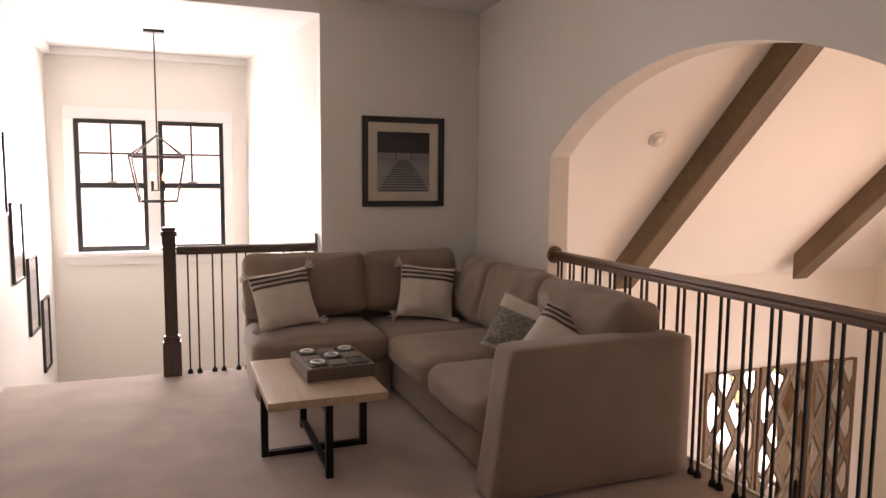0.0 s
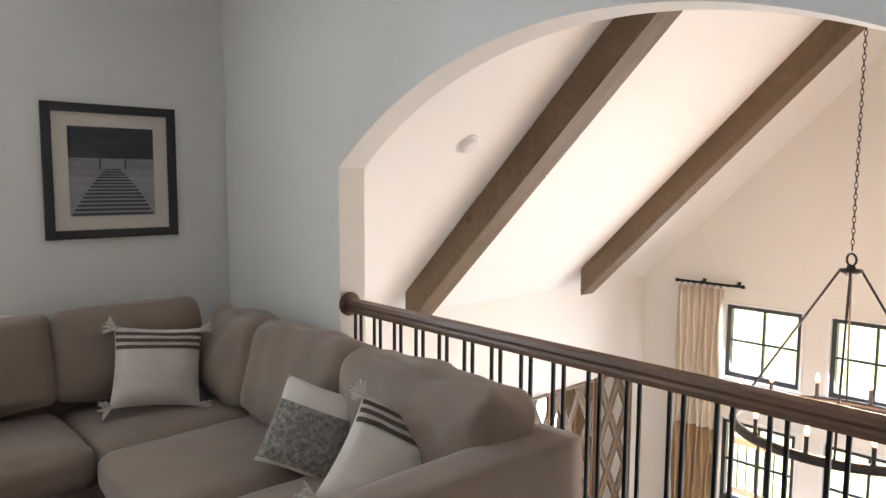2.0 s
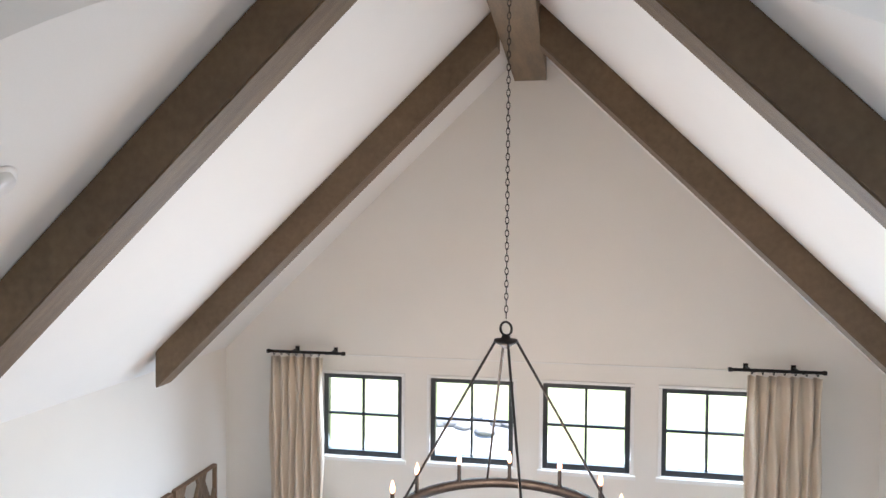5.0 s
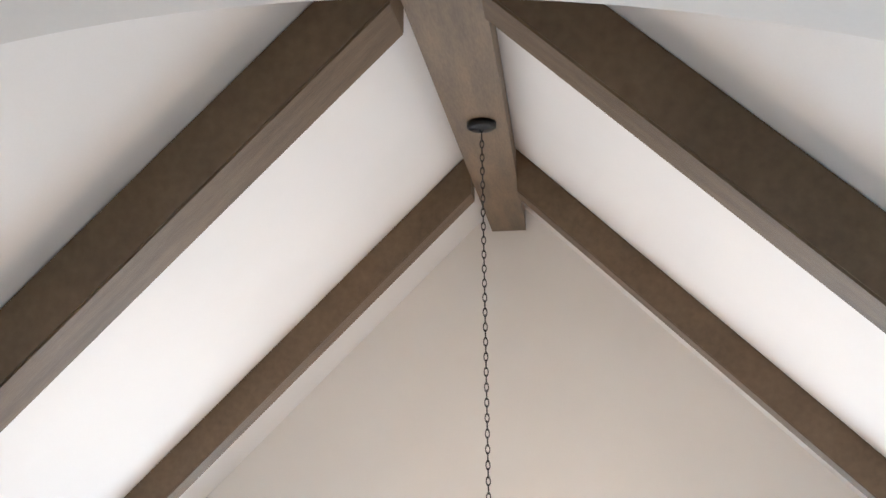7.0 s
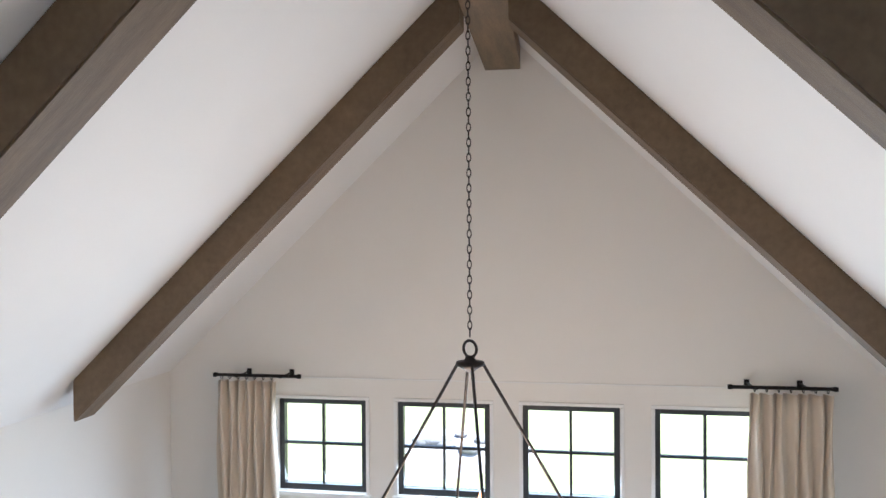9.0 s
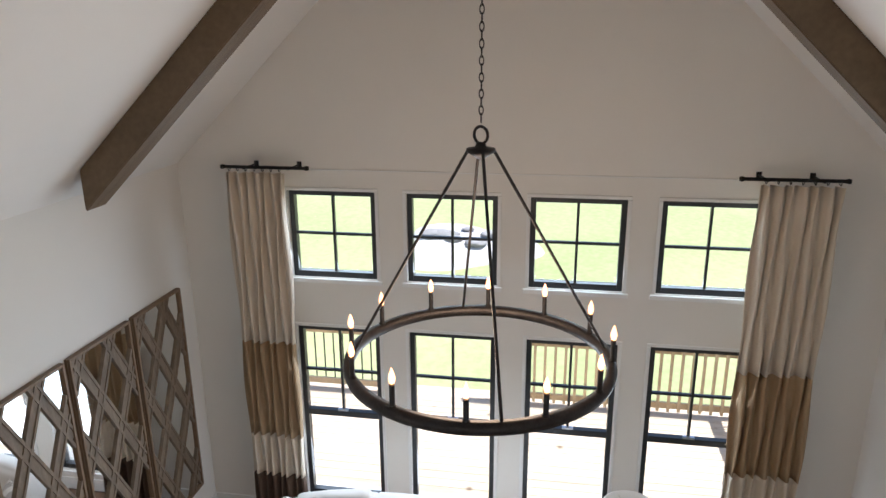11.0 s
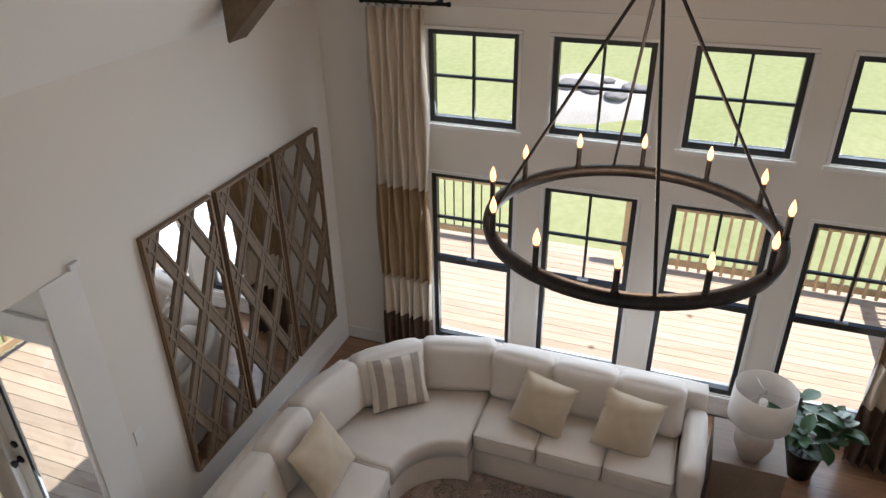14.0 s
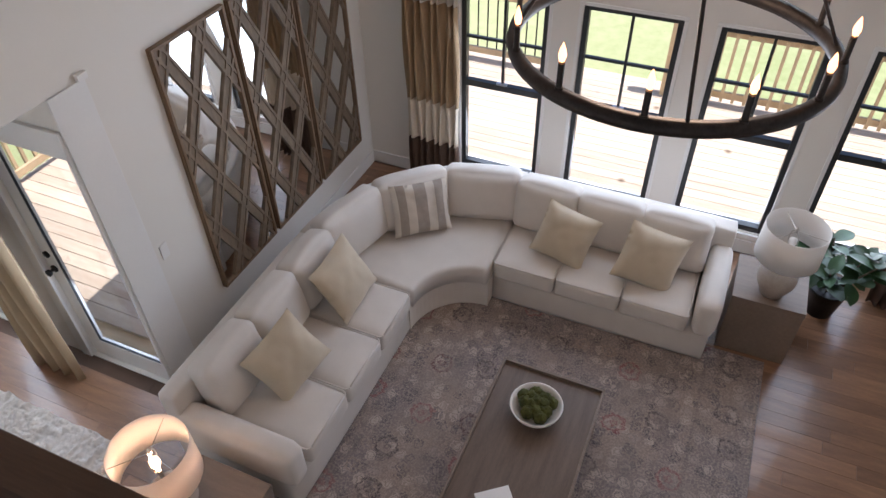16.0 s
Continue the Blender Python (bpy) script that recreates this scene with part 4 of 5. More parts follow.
# mirror panels
def mirror_panel(x0):
    root = empty("mirror_panel", "lattice mirror panel with weathered brown wood diamonds on the wall", "mirror", "lattice mirror panels", at=(x0, YL, -2.55))
    w, h = 0.72, 2.05
    part("backing", box((0, -0.02, 0), (w, -0.001, h)), M_MIREDGE, root)
    part("mirror_glass", box((0.01, -0.024, 0.01), (w - 0.01, -0.0205, h - 0.01)), M_MIRROR, root, "silvered mirror glass")
    f = 0.022
    for a, b in (((0, -0.045, 0), (f, -0.0245, h)), ((w - f, -0.045, 0), (w, -0.0245, h)), ((f, -0.045, 0), (w - f, -0.0245, f)), ((f, -0.045, h - f), (w - f, -0.0245, h))):
        part("frame_bar", box(a, b, 0.003), M_MIREDGE, root)
    du, dv, drop = 0.36, 0.70, 0.14
    slope = dv / du
    L = math.hypot(1, slope)
    for sgn in (1, -1):
        k = -4
        while k < 9:
            for off, hw, dz in ((-0.034, 0.0105, 0.016), (0.0, 0.023, 0.008), (0.034, 0.0105, 0.016)):
                # slat centre line: v = sgn*slope*(u - u0)
                u0 = (k + 0.25) * du + off * L / slope + sgn * drop / slope
                lo, hi = f, w - f
                us = [lo, hi]
                vs = sorted((u0 + sgn * f / slope, u0 + sgn * (h - f) / slope))
                ua, ub = max(us[0], vs[0]), min(us[1], vs[1])
                if ub - ua < 0.03:
                    continue
                va, vb = sgn * slope * (ua - u0), sgn * slope * (ub - u0)
                bm = bmesh.new()
                nrm = (-sgn * slope / L * hw, 1 / L * hw)
                base, topd = -0.0245, -0.0245 - dz - (0.0006 if sgn > 0 else 0)
                r = []
                for d in (base, topd):
                    r.append([bm.verts.new((u + s * nrm[0], d, v + s * nrm[1])) for u, v, s in ((ua, va, -1), (ub, vb, -1), (ub, vb, 1), (ua, va, 1))])
                bm.faces.new(r[0])
                bm.faces.new(r[1][::-1])
                for i in range(4):
                    bm.faces.new((r[0][i], r[0][(i + 1) % 4], r[1][(i + 1) % 4], r[1][i]))
                part("slat", bm, M_MIRWOOD, root)
            k += 1
    return root


mp = mirror_panel(2.83)
copy_thing(mp, pose(3.60, YL, -2.55))
copy_thing(mp, pose(4.37, YL, -2.55))


# curtains
def pleats(a, b, z0, z1, depth, n, flare=0.0, axis="y", c=0.0, seed=0):
    bm = bmesh.new()
    N, Z = n * 8, 8
    r = random.Random(seed)
    ph = [r.uniform(-0.5, 0.5) for _ in range(n + 2)]
    g = []
    for j in range(Z + 1):
        row = []
        t = j / Z
        z = z0 + (z1 - z0) * t
        for i in range(N + 1):
            s = i / N
            k = s * n
            d = depth * (0.55 + 0.45 * math.sin(2 * math.pi * k + ph[int(k)] * 0.8)) * (1 + 0.12 * math.sin(3 * z + k))
            u = a + (b - a) * s + 0.012 * math.sin(5 * z + 3 * k)
            row.append(bm.verts.new((c - d, u, z) if axis == "y" else (u, c - d, z)))
        g.append(row)
    for j in range(Z):
        for i in range(N):
            bm.faces.new((g[j][i], g[j][i + 1], g[j + 1][i + 1], g[j + 1][i]))
    ex = bmesh.ops.extrude_face_region(bm, geom=bm.faces[:])
    for v in ex["geom"]:
        if isinstance(v, bmesh.types.BMVert):
            v.co.x += 0.004 if axis == "y" else 0
            v.co.y += 0.004 if axis != "y" else 0
    return bm


def curtain(y0, y1, rod0, rod1, seed):
    root = empty("window_curtain", "pleated curtain in cream, tan and brown bands", "curtain", "curtains")
    for nm, m, z0, z1 in (("cream_band", M_CURT_C, -0.98, 0.568), ("tan_band", M_CURT_T, -1.93, -0.98), ("cream_band", M_CURT_C, -2.36, -1.93), ("brown_band", M_CURT_D, FZ + 0.01, -2.36)):
        part(nm, pleats(y0, y1, z0, z1, 0.085, 7, c=5.14, seed=seed), m, root, smooth=True)
    part("rod", tube((5.09, rod0, 0.615), (5.09, rod1, 0.615), 0.014, n=14), M_IRON, root)
    for y in (rod0, rod1):
        part("finial", lathe([(0.001, -0.02), (0.02, -0.015), (0.02, 0.015), (0.001, 0.02)], 14, (5.09, y, 0.615)), M_IRON, root, smooth=True)
    for f in (0.22, 0.75):
        y = rod0 + (rod1 - rod0) * f
        bb = bmesh.new()
        add_box(bb, (5.085, y - 0.008, 0.596), (GX - 0.002, y + 0.008, 0.606), 0.002)
        add_box(bb, (GX - 0.012, y - 0.02, 0.575), (GX - 0.001, y + 0.02, 0.625), 0.003)
        part("bracket", bb, M_IRON, root)
    for i in range(7):
        y = y0 + (y1 - y0) * (i + 0.5) / 7
        part("curtain_ring", torus(0.020, 0.0035, pose(5.09, y, 0.602, 90, 0, 0), 16, 6), M_IRON, root)


curtain(0.36, 0.88, 0.16, 0.90, 3)
curtain(-3.98, -3.38, -3.99, -3.25, 8)


# white sectional
ws = empty("sectional_sofa", "white linen L-shaped sectional sofa with a curved corner", "sofa")
SZ = FZ + 0.47
FX, BXs = 3.88, 4.78      # leg under the windows
FY, BY = 0.02, 1.10       # leg along the mirror wall
EY, EXs = -2.22, 1.60     # free ends
CXc, CYc = 3.32, -0.44    # centre of the curved corner


def arc_block(r0, r1, z0, z1, a0, a1, n=16, rnd=0.03, puff=0.0):
    bm = bmesh.new()
    rows = []
    prof = [(r0, z0), (r0, z1 - rnd), (r0 + rnd * 0.3, z1 - rnd * 0.3), (r0 + rnd, z1), ((r0 + r1) / 2, z1 + puff), (r1 - rnd, z1), (r1 - rnd * 0.3, z1 - rnd * 0.3), (r1, z1 - rnd), (r1, z0)]
    for i in range(n + 1):
        a = radians(a0 + (a1 - a0) * i / n)
        rows.append([bm.verts.new((CXc + r * math.cos(a), CYc + r * math.sin(a), z)) for r, z in prof])
    m = len(prof)
    for i in range(n):
        for j in range(m):
            bm.faces.new((rows[i][j], rows[i + 1][j], rows[i + 1][(j + 1) % m], rows[i][(j + 1) % m]))
    bm.faces.new(rows[0])
    bm.faces.new(rows[-1][::-1])
    return bm


def piping_loop(x0, x1, y0, y1, z, r=0.03, t=0.006):
    """A cord round a cushion's upper edge, its corners rounded."""
    bm = bmesh.new()
    pts = []
    for cx, cy, a0 in ((x1 - r, y1 - r, 0), (x0 + r, y1 - r, 90), (x0 + r, y0 + r, 180), (x1 - r, y0 + r, 270)):
        for k in range(4):
            a = radians(a0 + 30 * k)
            pts.append(Vector((cx + r * math.cos(a), cy + r * math.sin(a), z)))
    for p, q in zip(pts, pts[1:] + pts[:1]):
        add_tube(bm, p, q, t, n=6)
    return bm


R0 = FX - CXc - 0.10
R1 = BXs - CXc
part("base", soft_box((FX + 0.03, EY + 0.02, FZ + 0.015), (BXs, CYc, FZ + 0.30), 0.02, n=5), M_LINEN, ws, smooth=True)
part("base", soft_box((EXs + 0.02, FY + 0.03, FZ + 0.015), (CXc, BY - .1, FZ + 0.30), 0.02, n=5), M_LINEN, ws, smooth=True)
part("base", arc_block(R0 + 0.03, R1 - 0.1, FZ + 0.015, FZ + 0.30, 0, 90), M_LINEN, ws)
n_r = 3
for k in range(3):
    y0 = EY + 0.20 + k * (CYc - EY - 0.20) / 3
    y1 = y0 + (CYc - EY - 0.20) / 3 - 0.006
    part("seat_cushion", soft_box((FX, y0, FZ + 0.295), (BXs - 0.30, y1, SZ), 0.035, (0.008, 0, 0.02), 10, 0.003, seed=k), M_LINEN, ws, smooth=True)
    part("piping", piping_loop(FX + 0.004, BXs - 0.305, y0 + 0.006, y1 - 0.006, SZ - 0.006), M_LINEN, ws, smooth=True)
    part("back_cushion", soft_box((-0.11, -(y1 - y0) / 2 - .01, -0.20), (0.11, (y1 - y0) / 2 + .01, 0.24), 0.06, (0.04, 0, 0.02), 12, 0.008, pose(BXs - 0.30, (y0 + y1) / 2, SZ + 0.20, 0, 12, 0), seed=k), M_LINEN, ws, smooth=True)
for k in range(3):
    x0 = EXs + 0.20 + k * (CXc - EXs - 0.20) / 3
    x1 = x0 + (CXc - EXs - 0.20) / 3 - 0.006
    part("seat_cushion", soft_box((x0, FY, FZ + 0.295), (x1, BY - 0.36, SZ), 0.035, (0, 0.008, 0.02), 10, 0.003, seed=k + 4), M_LINEN, ws, smooth=True)
    part("piping", piping_loop(x0 + 0.006, x1 - 0.006, FY + 0.004, BY - 0.365, SZ - 0.006), M_LINEN, ws, smooth=True)
    part("back_cushion", soft_box((-(x1 - x0) / 2 - .01, -0.11, -0.20), ((x1 - x0) / 2 + .01, 0.11, 0.24), 0.06, (0, 0.04, 0.02), 12, 0.008, pose((x0 + x1) / 2, BY - 0.36, SZ + 0.20, -12, 0, 0), seed=k + 4), M_LINEN, ws, smooth=True)
part("seat_cushion", arc_block(R0, R1 - 0.30, FZ + 0.298, SZ, 0.6, 89.4, 18, 0.03, 0.015), M_LINEN, ws, "curved corner seat cushion", smooth=True)
for k, a in enumerate((15, 45, 75)):
    rr = R1 - 0.28
    part("back_cushion", soft_box((-0.11, -0.33, -0.20), (0.11, 0.33, 0.24), 0.06, (0.04, 0, 0.02), 12, 0.008, Matrix.Translation((CXc + rr * math.cos(radians(a)), CYc + rr * math.sin(radians(a)), SZ + 0.20)) @ pose(0, 0, 0, 0, 0, a) @ pose(0, 0, 0, 0, 12, 0), seed=k + 9), M_LINEN, ws, smooth=True)
part("back_frame", soft_box((BXs - 0.18, EY + 0.02, FZ + 0.30), (BXs, CYc, FZ + 0.80), 0.04, n=6), M_LINEN, ws, smooth=True)
part("back_frame", soft_box((EXs + 0.02, BY - 0.26, FZ + 0.30), (CXc, BY - 0.1, FZ + 0.80), 0.04, n=6), M_LINEN, ws, smooth=True)
part("back_frame", arc_block(R1 - 0.20, R1 - 0.03, FZ + 0.30, FZ + 0.80, 0, 90), M_LINEN, ws, smooth=True)
part("arm", soft_box((FX - 0.01, EY, FZ + 0.30), (BXs - 0.12, EY + 0.17, FZ + 0.64), 0.06, (0, 0.01, 0.01), 8), M_LINEN, ws, smooth=True)
part("arm", soft_box((EXs, FY - 0.01, FZ + 0.30), (EXs + 0.17, BY - 0.2, FZ + 0.64), 0.06, (0.01, 0, 0.01), 8), M_LINEN, ws, smooth=True)


def tan_pillow(m, w=0.48):
    root = tagged(new("tan_pillow"), "plain golden tan cushion on the white sectional", "cushion", "tan cushions")
    part("cover", pillow_bm(w, w, 0.10, 18, seed=m.translation.x), M_TAN, root, smooth=True)
    root.matrix_world = m


tan_pillow(pose(4.18, -0.95, SZ + 0.22, -28, 10, -96), 0.46)
tan_pillow(pose(4.18, -1.63, SZ + 0.22, -28, 14, -84), 0.48)
tan_pillow(pose(3.05, 0.44, SZ + 0.24, -30, -4, 0), 0.50)
tan_pillow(pose(2.24, 0.42, SZ + 0.25, -28, -17, -14), 0.48)
sp = tagged(new("striped_pillow"), "cream and grey vertically striped cushion in the sofa corner", "cushion")
part("cover", pillow_bm(0.50, 0.46, 0.085, 20), M_CUSH, sp, smooth=True)
for c in (-0.62, 0.0, 0.62):
    part("stripe", pillow_bm(0.502, 0.462, 0.085, 20, lambda u, v, c=c: abs(u - c) < 0.16, 0.004), M_GREYSTR, sp, "grey woven stripe", smooth=True)
sp.matrix_world = pose(4.03, 0.26, SZ + 0.24, -22, 0, -52)

# rug, table, bowl
rug = solo("area_rug", box((0.6, -2.66, FZ), (4.09, 0.40, FZ + 0.012), 0.003), M_RUG, "faded grey and rose patterned rug on the oak floor", "rug")
CTX0, CTX1, CTY0, CTY1, CTZ = 1.35, 3.03, -1.60, -0.86, FZ + 0.42
ct = empty("tray_coffee_table", "dark grey-brown wooden tray-top coffee table on the rug", "table")
part("tabletop", box((CTX0, CTY0, CTZ - 0.05), (CTX1, CTY1, CTZ - 0.014), 0.004), M_CTABLE, ct)
for a, b in (((CTX0, CTY0, CTZ - 0.0135), (CTX1, CTY0 + 0.018, CTZ + 0.012)), ((CTX0, CTY1 - 0.018, CTZ - 0.0135), (CTX1, CTY1, CTZ + 0.012)), ((CTX0, CTY0 + 0.0185, CTZ - 0.0135), (CTX0 + 0.018, CTY1 - 0.0185, CTZ + 0.012)), ((CTX1 - 0.018, CTY0 + 0.0185, CTZ - 0.0135), (CTX1, CTY1 - 0.0185, CTZ + 0.012))):
    part("rim", box(a, b, 0.003), M_STABLE, ct)
for x in (CTX0 + 0.05, CTX1 - 0.05):
    for y in (CTY0 + 0.05, CTY1 - 0.05):
        part("leg", box((x - 0.035, y - 0.035, FZ + 0.012), (x + 0.035, y + 0.035, CTZ - 0.051), 0.004), M_CTABLE, ct)
bw = empty("moss_bowl", "white ceramic bowl filled with green moss balls on the coffee table", "bowl", at=(2.68, -1.21, CTZ - 0.014))
part("bowl", lathe([(0.06, 0), (0.10, 0.012), (0.165, 0.07), (0.178, 0.105), (0.170, 0.107), (0.155, 0.07), (0.09, 0.022), (0.001, 0.02)], 36), M_WHITEP, bw, smooth=True)
r = random.Random(4)
for i in range(13):
    a = i * 2.4
    d = 0.105 * math.sqrt(i / 12)
    b = bmesh.new()
    bmesh.ops.create_icosphere(b, subdivisions=4, radius=0.046)
    for v in b.verts:
        v.co *= 1 + 0.16 * noise.noise(v.co * 45 + Vector((i, 0, 0))) + 0.10 * noise.noise(v.co * 130)
        v.co += Vector((d * math.cos(a), d * math.sin(a), 0.105 + 0.02 * (1 - d / 0.105)))
    part("moss_ball", b, M_MOSS, bw, smooth=True)
bk = empty("open_magazine", "white paper booklet lying on the coffee table", "magazine", at=(1.93, -1.22, CTZ - 0.014), rz=38)
part("pages", box((-0.14, -0.11, 0), (0.14, 0.11, 0.012), 0.003), M_MAGAZINE, bk)


# lamps and side tables
def side_table(x, y, w, d, h):
    root = empty("side_table", "square taupe wooden cube side table beside the sectional", "side table", "side tables", at=(x, y, FZ))
    part("top", box((-w / 2, -d / 2, h - 0.05), (w / 2, d / 2, h), 0.004), M_STABLE, root)
    part("body", box((-w / 2 + 0.004, -d / 2 + 0.004, 0.0), (w / 2 - 0.004, d / 2 - 0.004, h - 0.0505), 0.004), M_STABLE, root)


def table_lamp(x, y, z, lit, label):
    root = empty("table_lamp", label, "lamp", "table lamps", at=(x, y, z))
    part("base", lathe([(0.001, 0), (0.075, 0.001), (0.085, 0.02), (0.135, 0.13), (0.14, 0.19), (0.115, 0.245), (0.07, 0.275), (0.05, 0.30), (0.055, 0.325), (0.001, 0.327)], 36), M_CERAMIC, root, "sand coloured ceramic base", smooth=True)
    part("neck", tube((0, 0, 0.326), (0, 0, 0.44), 0.012), M_BRASS, root)
    sb = lathe([(0.222, 0.38), (0.215, 0.65), (0.212, 0.65), (0.219, 0.38), (0.222, 0.38)], 48)
    bmesh.ops.delete(sb, geom=[f for f in sb.faces if len(f.verts) > 4], context='FACES_ONLY')
    bmesh.ops.remove_doubles(sb, verts=sb.verts, dist=1e-5)
    part("shade", sb, M_SHADE_LIT if lit else M_SHADE, root, smooth=True)
    part("harp", torus(0.055, 0.003, pose(0, 0, 0.53, 90, 0, 30) @ Matrix.Diagonal((1, 1.5, 1, 1)), 28, 6), M_BRASS, root, smooth=True)
    part("finial", lathe([(0.001, 0.60), (0.012, 0.605), (0.012, 0.63), (0.001, 0.65)], 14), M_BRASS, root, smooth=True)
    for k in range(3):
        a = radians(120 * k + 20)
        part("spoke", tube((0, 0, 0.612), (0.212 * math.cos(a), 0.212 * math.sin(a), 0.615), 0.002, n=6), M_BRASS, root)
    part("bulb", lathe([(0.012, 0.44), (0.014, 0.47), (0.030, 0.51), (0.026, 0.54), (0.001, 0.555)], 18), M_GLOW if lit else M_WHITEP, root, smooth=True)


M_SHADE_LIT = M_SHADE.copy()
M_SHADE_LIT.name = "white_lamp_shade_thin"
nt = M_SHADE_LIT.node_tree
tl, mxs = nt.nodes.new("ShaderNodeBsdfTranslucent"), nt.nodes.new("ShaderNodeMixShader")
tl.inputs[0].default_value = (0.85, 0.74, 0.62, 1)
mxs.inputs[0].default_value = 0.45
nt.links.new(nt.nodes["Principled BSDF"].outputs[0], mxs.inputs[1])
nt.links.new(tl.outputs[0], mxs.inputs[2])
nt.links.new(mxs.outputs[0], nt.nodes["Material Output"].inputs[0])
side_table(4.38, -2.53, 0.50, 0.52, 0.58)
table_lamp(4.27, -2.53, FZ + 0.58, False, "unlit table lamp with a white drum shade and round sand base")
side_table(1.20, 0.37, 0.54, 0.62, 0.58)
table_lamp(1.13, 0.46, FZ + 0.58, True, "lit table lamp with a white drum shade beside the sectional")
lamp("table_lamp_light", 'POINT', Matrix.Translation((1.13, 0.46, FZ + 0.58 + 0.585)), 2.0, (1.0, 0.60, 0.36), radius=0.03)

# fiddle leaf plant
pl = empty("fig_plant", "leafy green fig plant in a dark pot by the window", "plant", at=(4.86, -3.02, FZ))
part("pot", lathe([(0.001, 0), (0.11, 0.001), (0.15, 0.26), (0.16, 0.28), (0.145, 0.28), (0.13, 0.25), (0.001, 0.25)], 28), M_IRON, pl, smooth=True)
r = random.Random(7)
leafmesh = None
lb = bmesh.new()
prev = None
for i in range(7):
    t = i / 6
    w = 0.085 * math.sin(math.pi * min(1, 0.08 + t * 0.95)) ** 0.7 * (0.7 + 0.45 * t)
    zz = -0.05 * t * t
    row = [lb.verts.new((t * 0.26, s * w, zz + 0.25 * abs(s) * w)) for s in (-1, -0.5, 0, 0.5, 1)]
    if prev:
        for j in range(4):
            lb.faces.new((prev[j], row[j], row[j + 1], prev[j + 1]))
    prev = row
leafmesh = finish("leaf", lb, M_LEAF, True)
for sidx in range(5):
    a = sidx * 1.257 + 0.3
    base = Vector((0.03 * math.cos(a), 0.03 * math.sin(a), 0.24))
    tip = Vector((0.22 * math.cos(a), 0.26 * math.sin(a), 0.58 + 0.10 * r.random()))
    st = part("stem", tube(base, tip, 0.010, 0.006, 7), M_BARK, pl)
    for i in range(13):
        f = 0.35 + 0.65 * i / 12
        o = new("leaf", leafmesh)
        o.parent = pl
        o.matrix_local = Matrix.Translation(base.lerp(tip, f)) @ pose(0, 0, 0, r.uniform(-25, 25), r.uniform(-50, 20), r.uniform(0, 360)) @ Matrix.Scale(r.uniform(0.55, 0.9), 4)

# glazed door to the deck, with casing and curtain
dr = empty("door_1", "white glazed single door to the deck with a black handle, closed", "door")
dr["kind"] = S
b = bmesh.new()
DX0, DX1, DZ1 = 1.525, 2.335, -0.78
for a, c in (((DX0, YL + 0.03, FZ + 0.01), (DX0 + 0.11, YL + 0.075, DZ1)), ((DX1 - 0.07, YL + 0.03, FZ + 0.01), (DX1, YL + 0.075, DZ1)), ((DX0 + 0.11, YL + 0.03, FZ + 0.01), (DX1 - 0.07, YL + 0.075, FZ + 0.20)), ((DX0 + 0.11, YL + 0.03, DZ1 - 0.10), (DX1 - 0.07, YL + 0.075, DZ1))):
    add_box(b, a, c, 0.004)
part("door_leaf", b, M_TRIM, dr)
part("pane", box((DX0 + 0.11, YL + 0.05, FZ + 0.20), (DX1 - 0.07, YL + 0.056, DZ1 - 0.10)), M_GLASS, dr).visible_shadow = False
gk = bmesh.new()
for a, c in (((DX0 + 0.111, YL + 0.035, FZ + 0.2), (DX0 + 0.121, YL + 0.049, DZ1 - 0.1)), ((DX0 + 0.121, YL + 0.035, FZ + 0.201), (DX1 - 0.07, YL + 0.049, FZ + 0.211))):
    add_box(gk, a, c)
part("glazing_bead", gk, M_FRAME, dr)
hd = part("door_handle", lathe([(0.001, 0), (0.03, 0.001), (0.03, 0.012), (0.012, 0.014), (0.012, 0.04), (0.026, 0.045), (0.028, 0.065), (0.001, 0.072)], 20), M_IRON, dr, "black door knob", smooth=True)
hd.matrix_local = pose(DX0 + 0.055, YL + 0.029, FZ + 0.98, 90, 0, 0)
hd = part("dead_bolt", lathe([(0.001, 0), (0.028, 0.001), (0.028, 0.016), (0.001, 0.02)], 20), M_IRON, dr, "black dead bolt", smooth=True)
hd.matrix_local = pose(DX0 + 0.055, YL + 0.029, FZ + 1.12, 90, 0, 0)
b = bmesh.new()
add_box(b, (DX0 - 0.10, YL - 0.022, FZ), (DX0 - 0.005, YL - 0.001, DZ1 + 0.01), 0.004)
add_box(b, (DX1 + 0.005, YL - 0.022, FZ), (DX1 + 0.03, YL - 0.001, DZ1 + 0.01), 0.004)
add_box(b, (DX0 - 0.12, YL - 0.026, DZ1 + 0.012), (DX1 + 0.03, YL - 0.001, DZ1 + 0.14), 0.004)
DM = Matrix.Translation((2.09, 2.31, 0)) @ pose(0, 0, 0, 0, 0, -90) @ Matrix.Translation((-DX0, -YL, 0))
dr.matrix_world = DM
copy_thing(dr, Matrix.Translation((0, 1.4, 0)) @ DM).name = "door_2"
solo("trim_door", b, M_TRIM, "white painted door casing", "trim", kind=S).matrix_world = DM
b = bmesh.new()
add_box(b, (2.088, YL - 0.014, FZ), (2.352, YL - 0.001, -0.44), 0.003)
add_box(b, (2.30, YL - 0.03, -0.44), (2.37, YL - 0.001, -0.40), 0.004)
solo("trim_opening", b, M_TRIM, "white painted board lining the nook opening", "trim", kind=S)
solo("light_switch", box((2.40, YL - 0.008, FZ + 1.1), (2.47, YL - 0.001, FZ + 1.22), 0.002), M_TRIM, "white light switch plate beside the glazed door", "switch")
dc = empty("door_curtain", "khaki pleated curtain beside the glazed door", "curtain", "curtains")
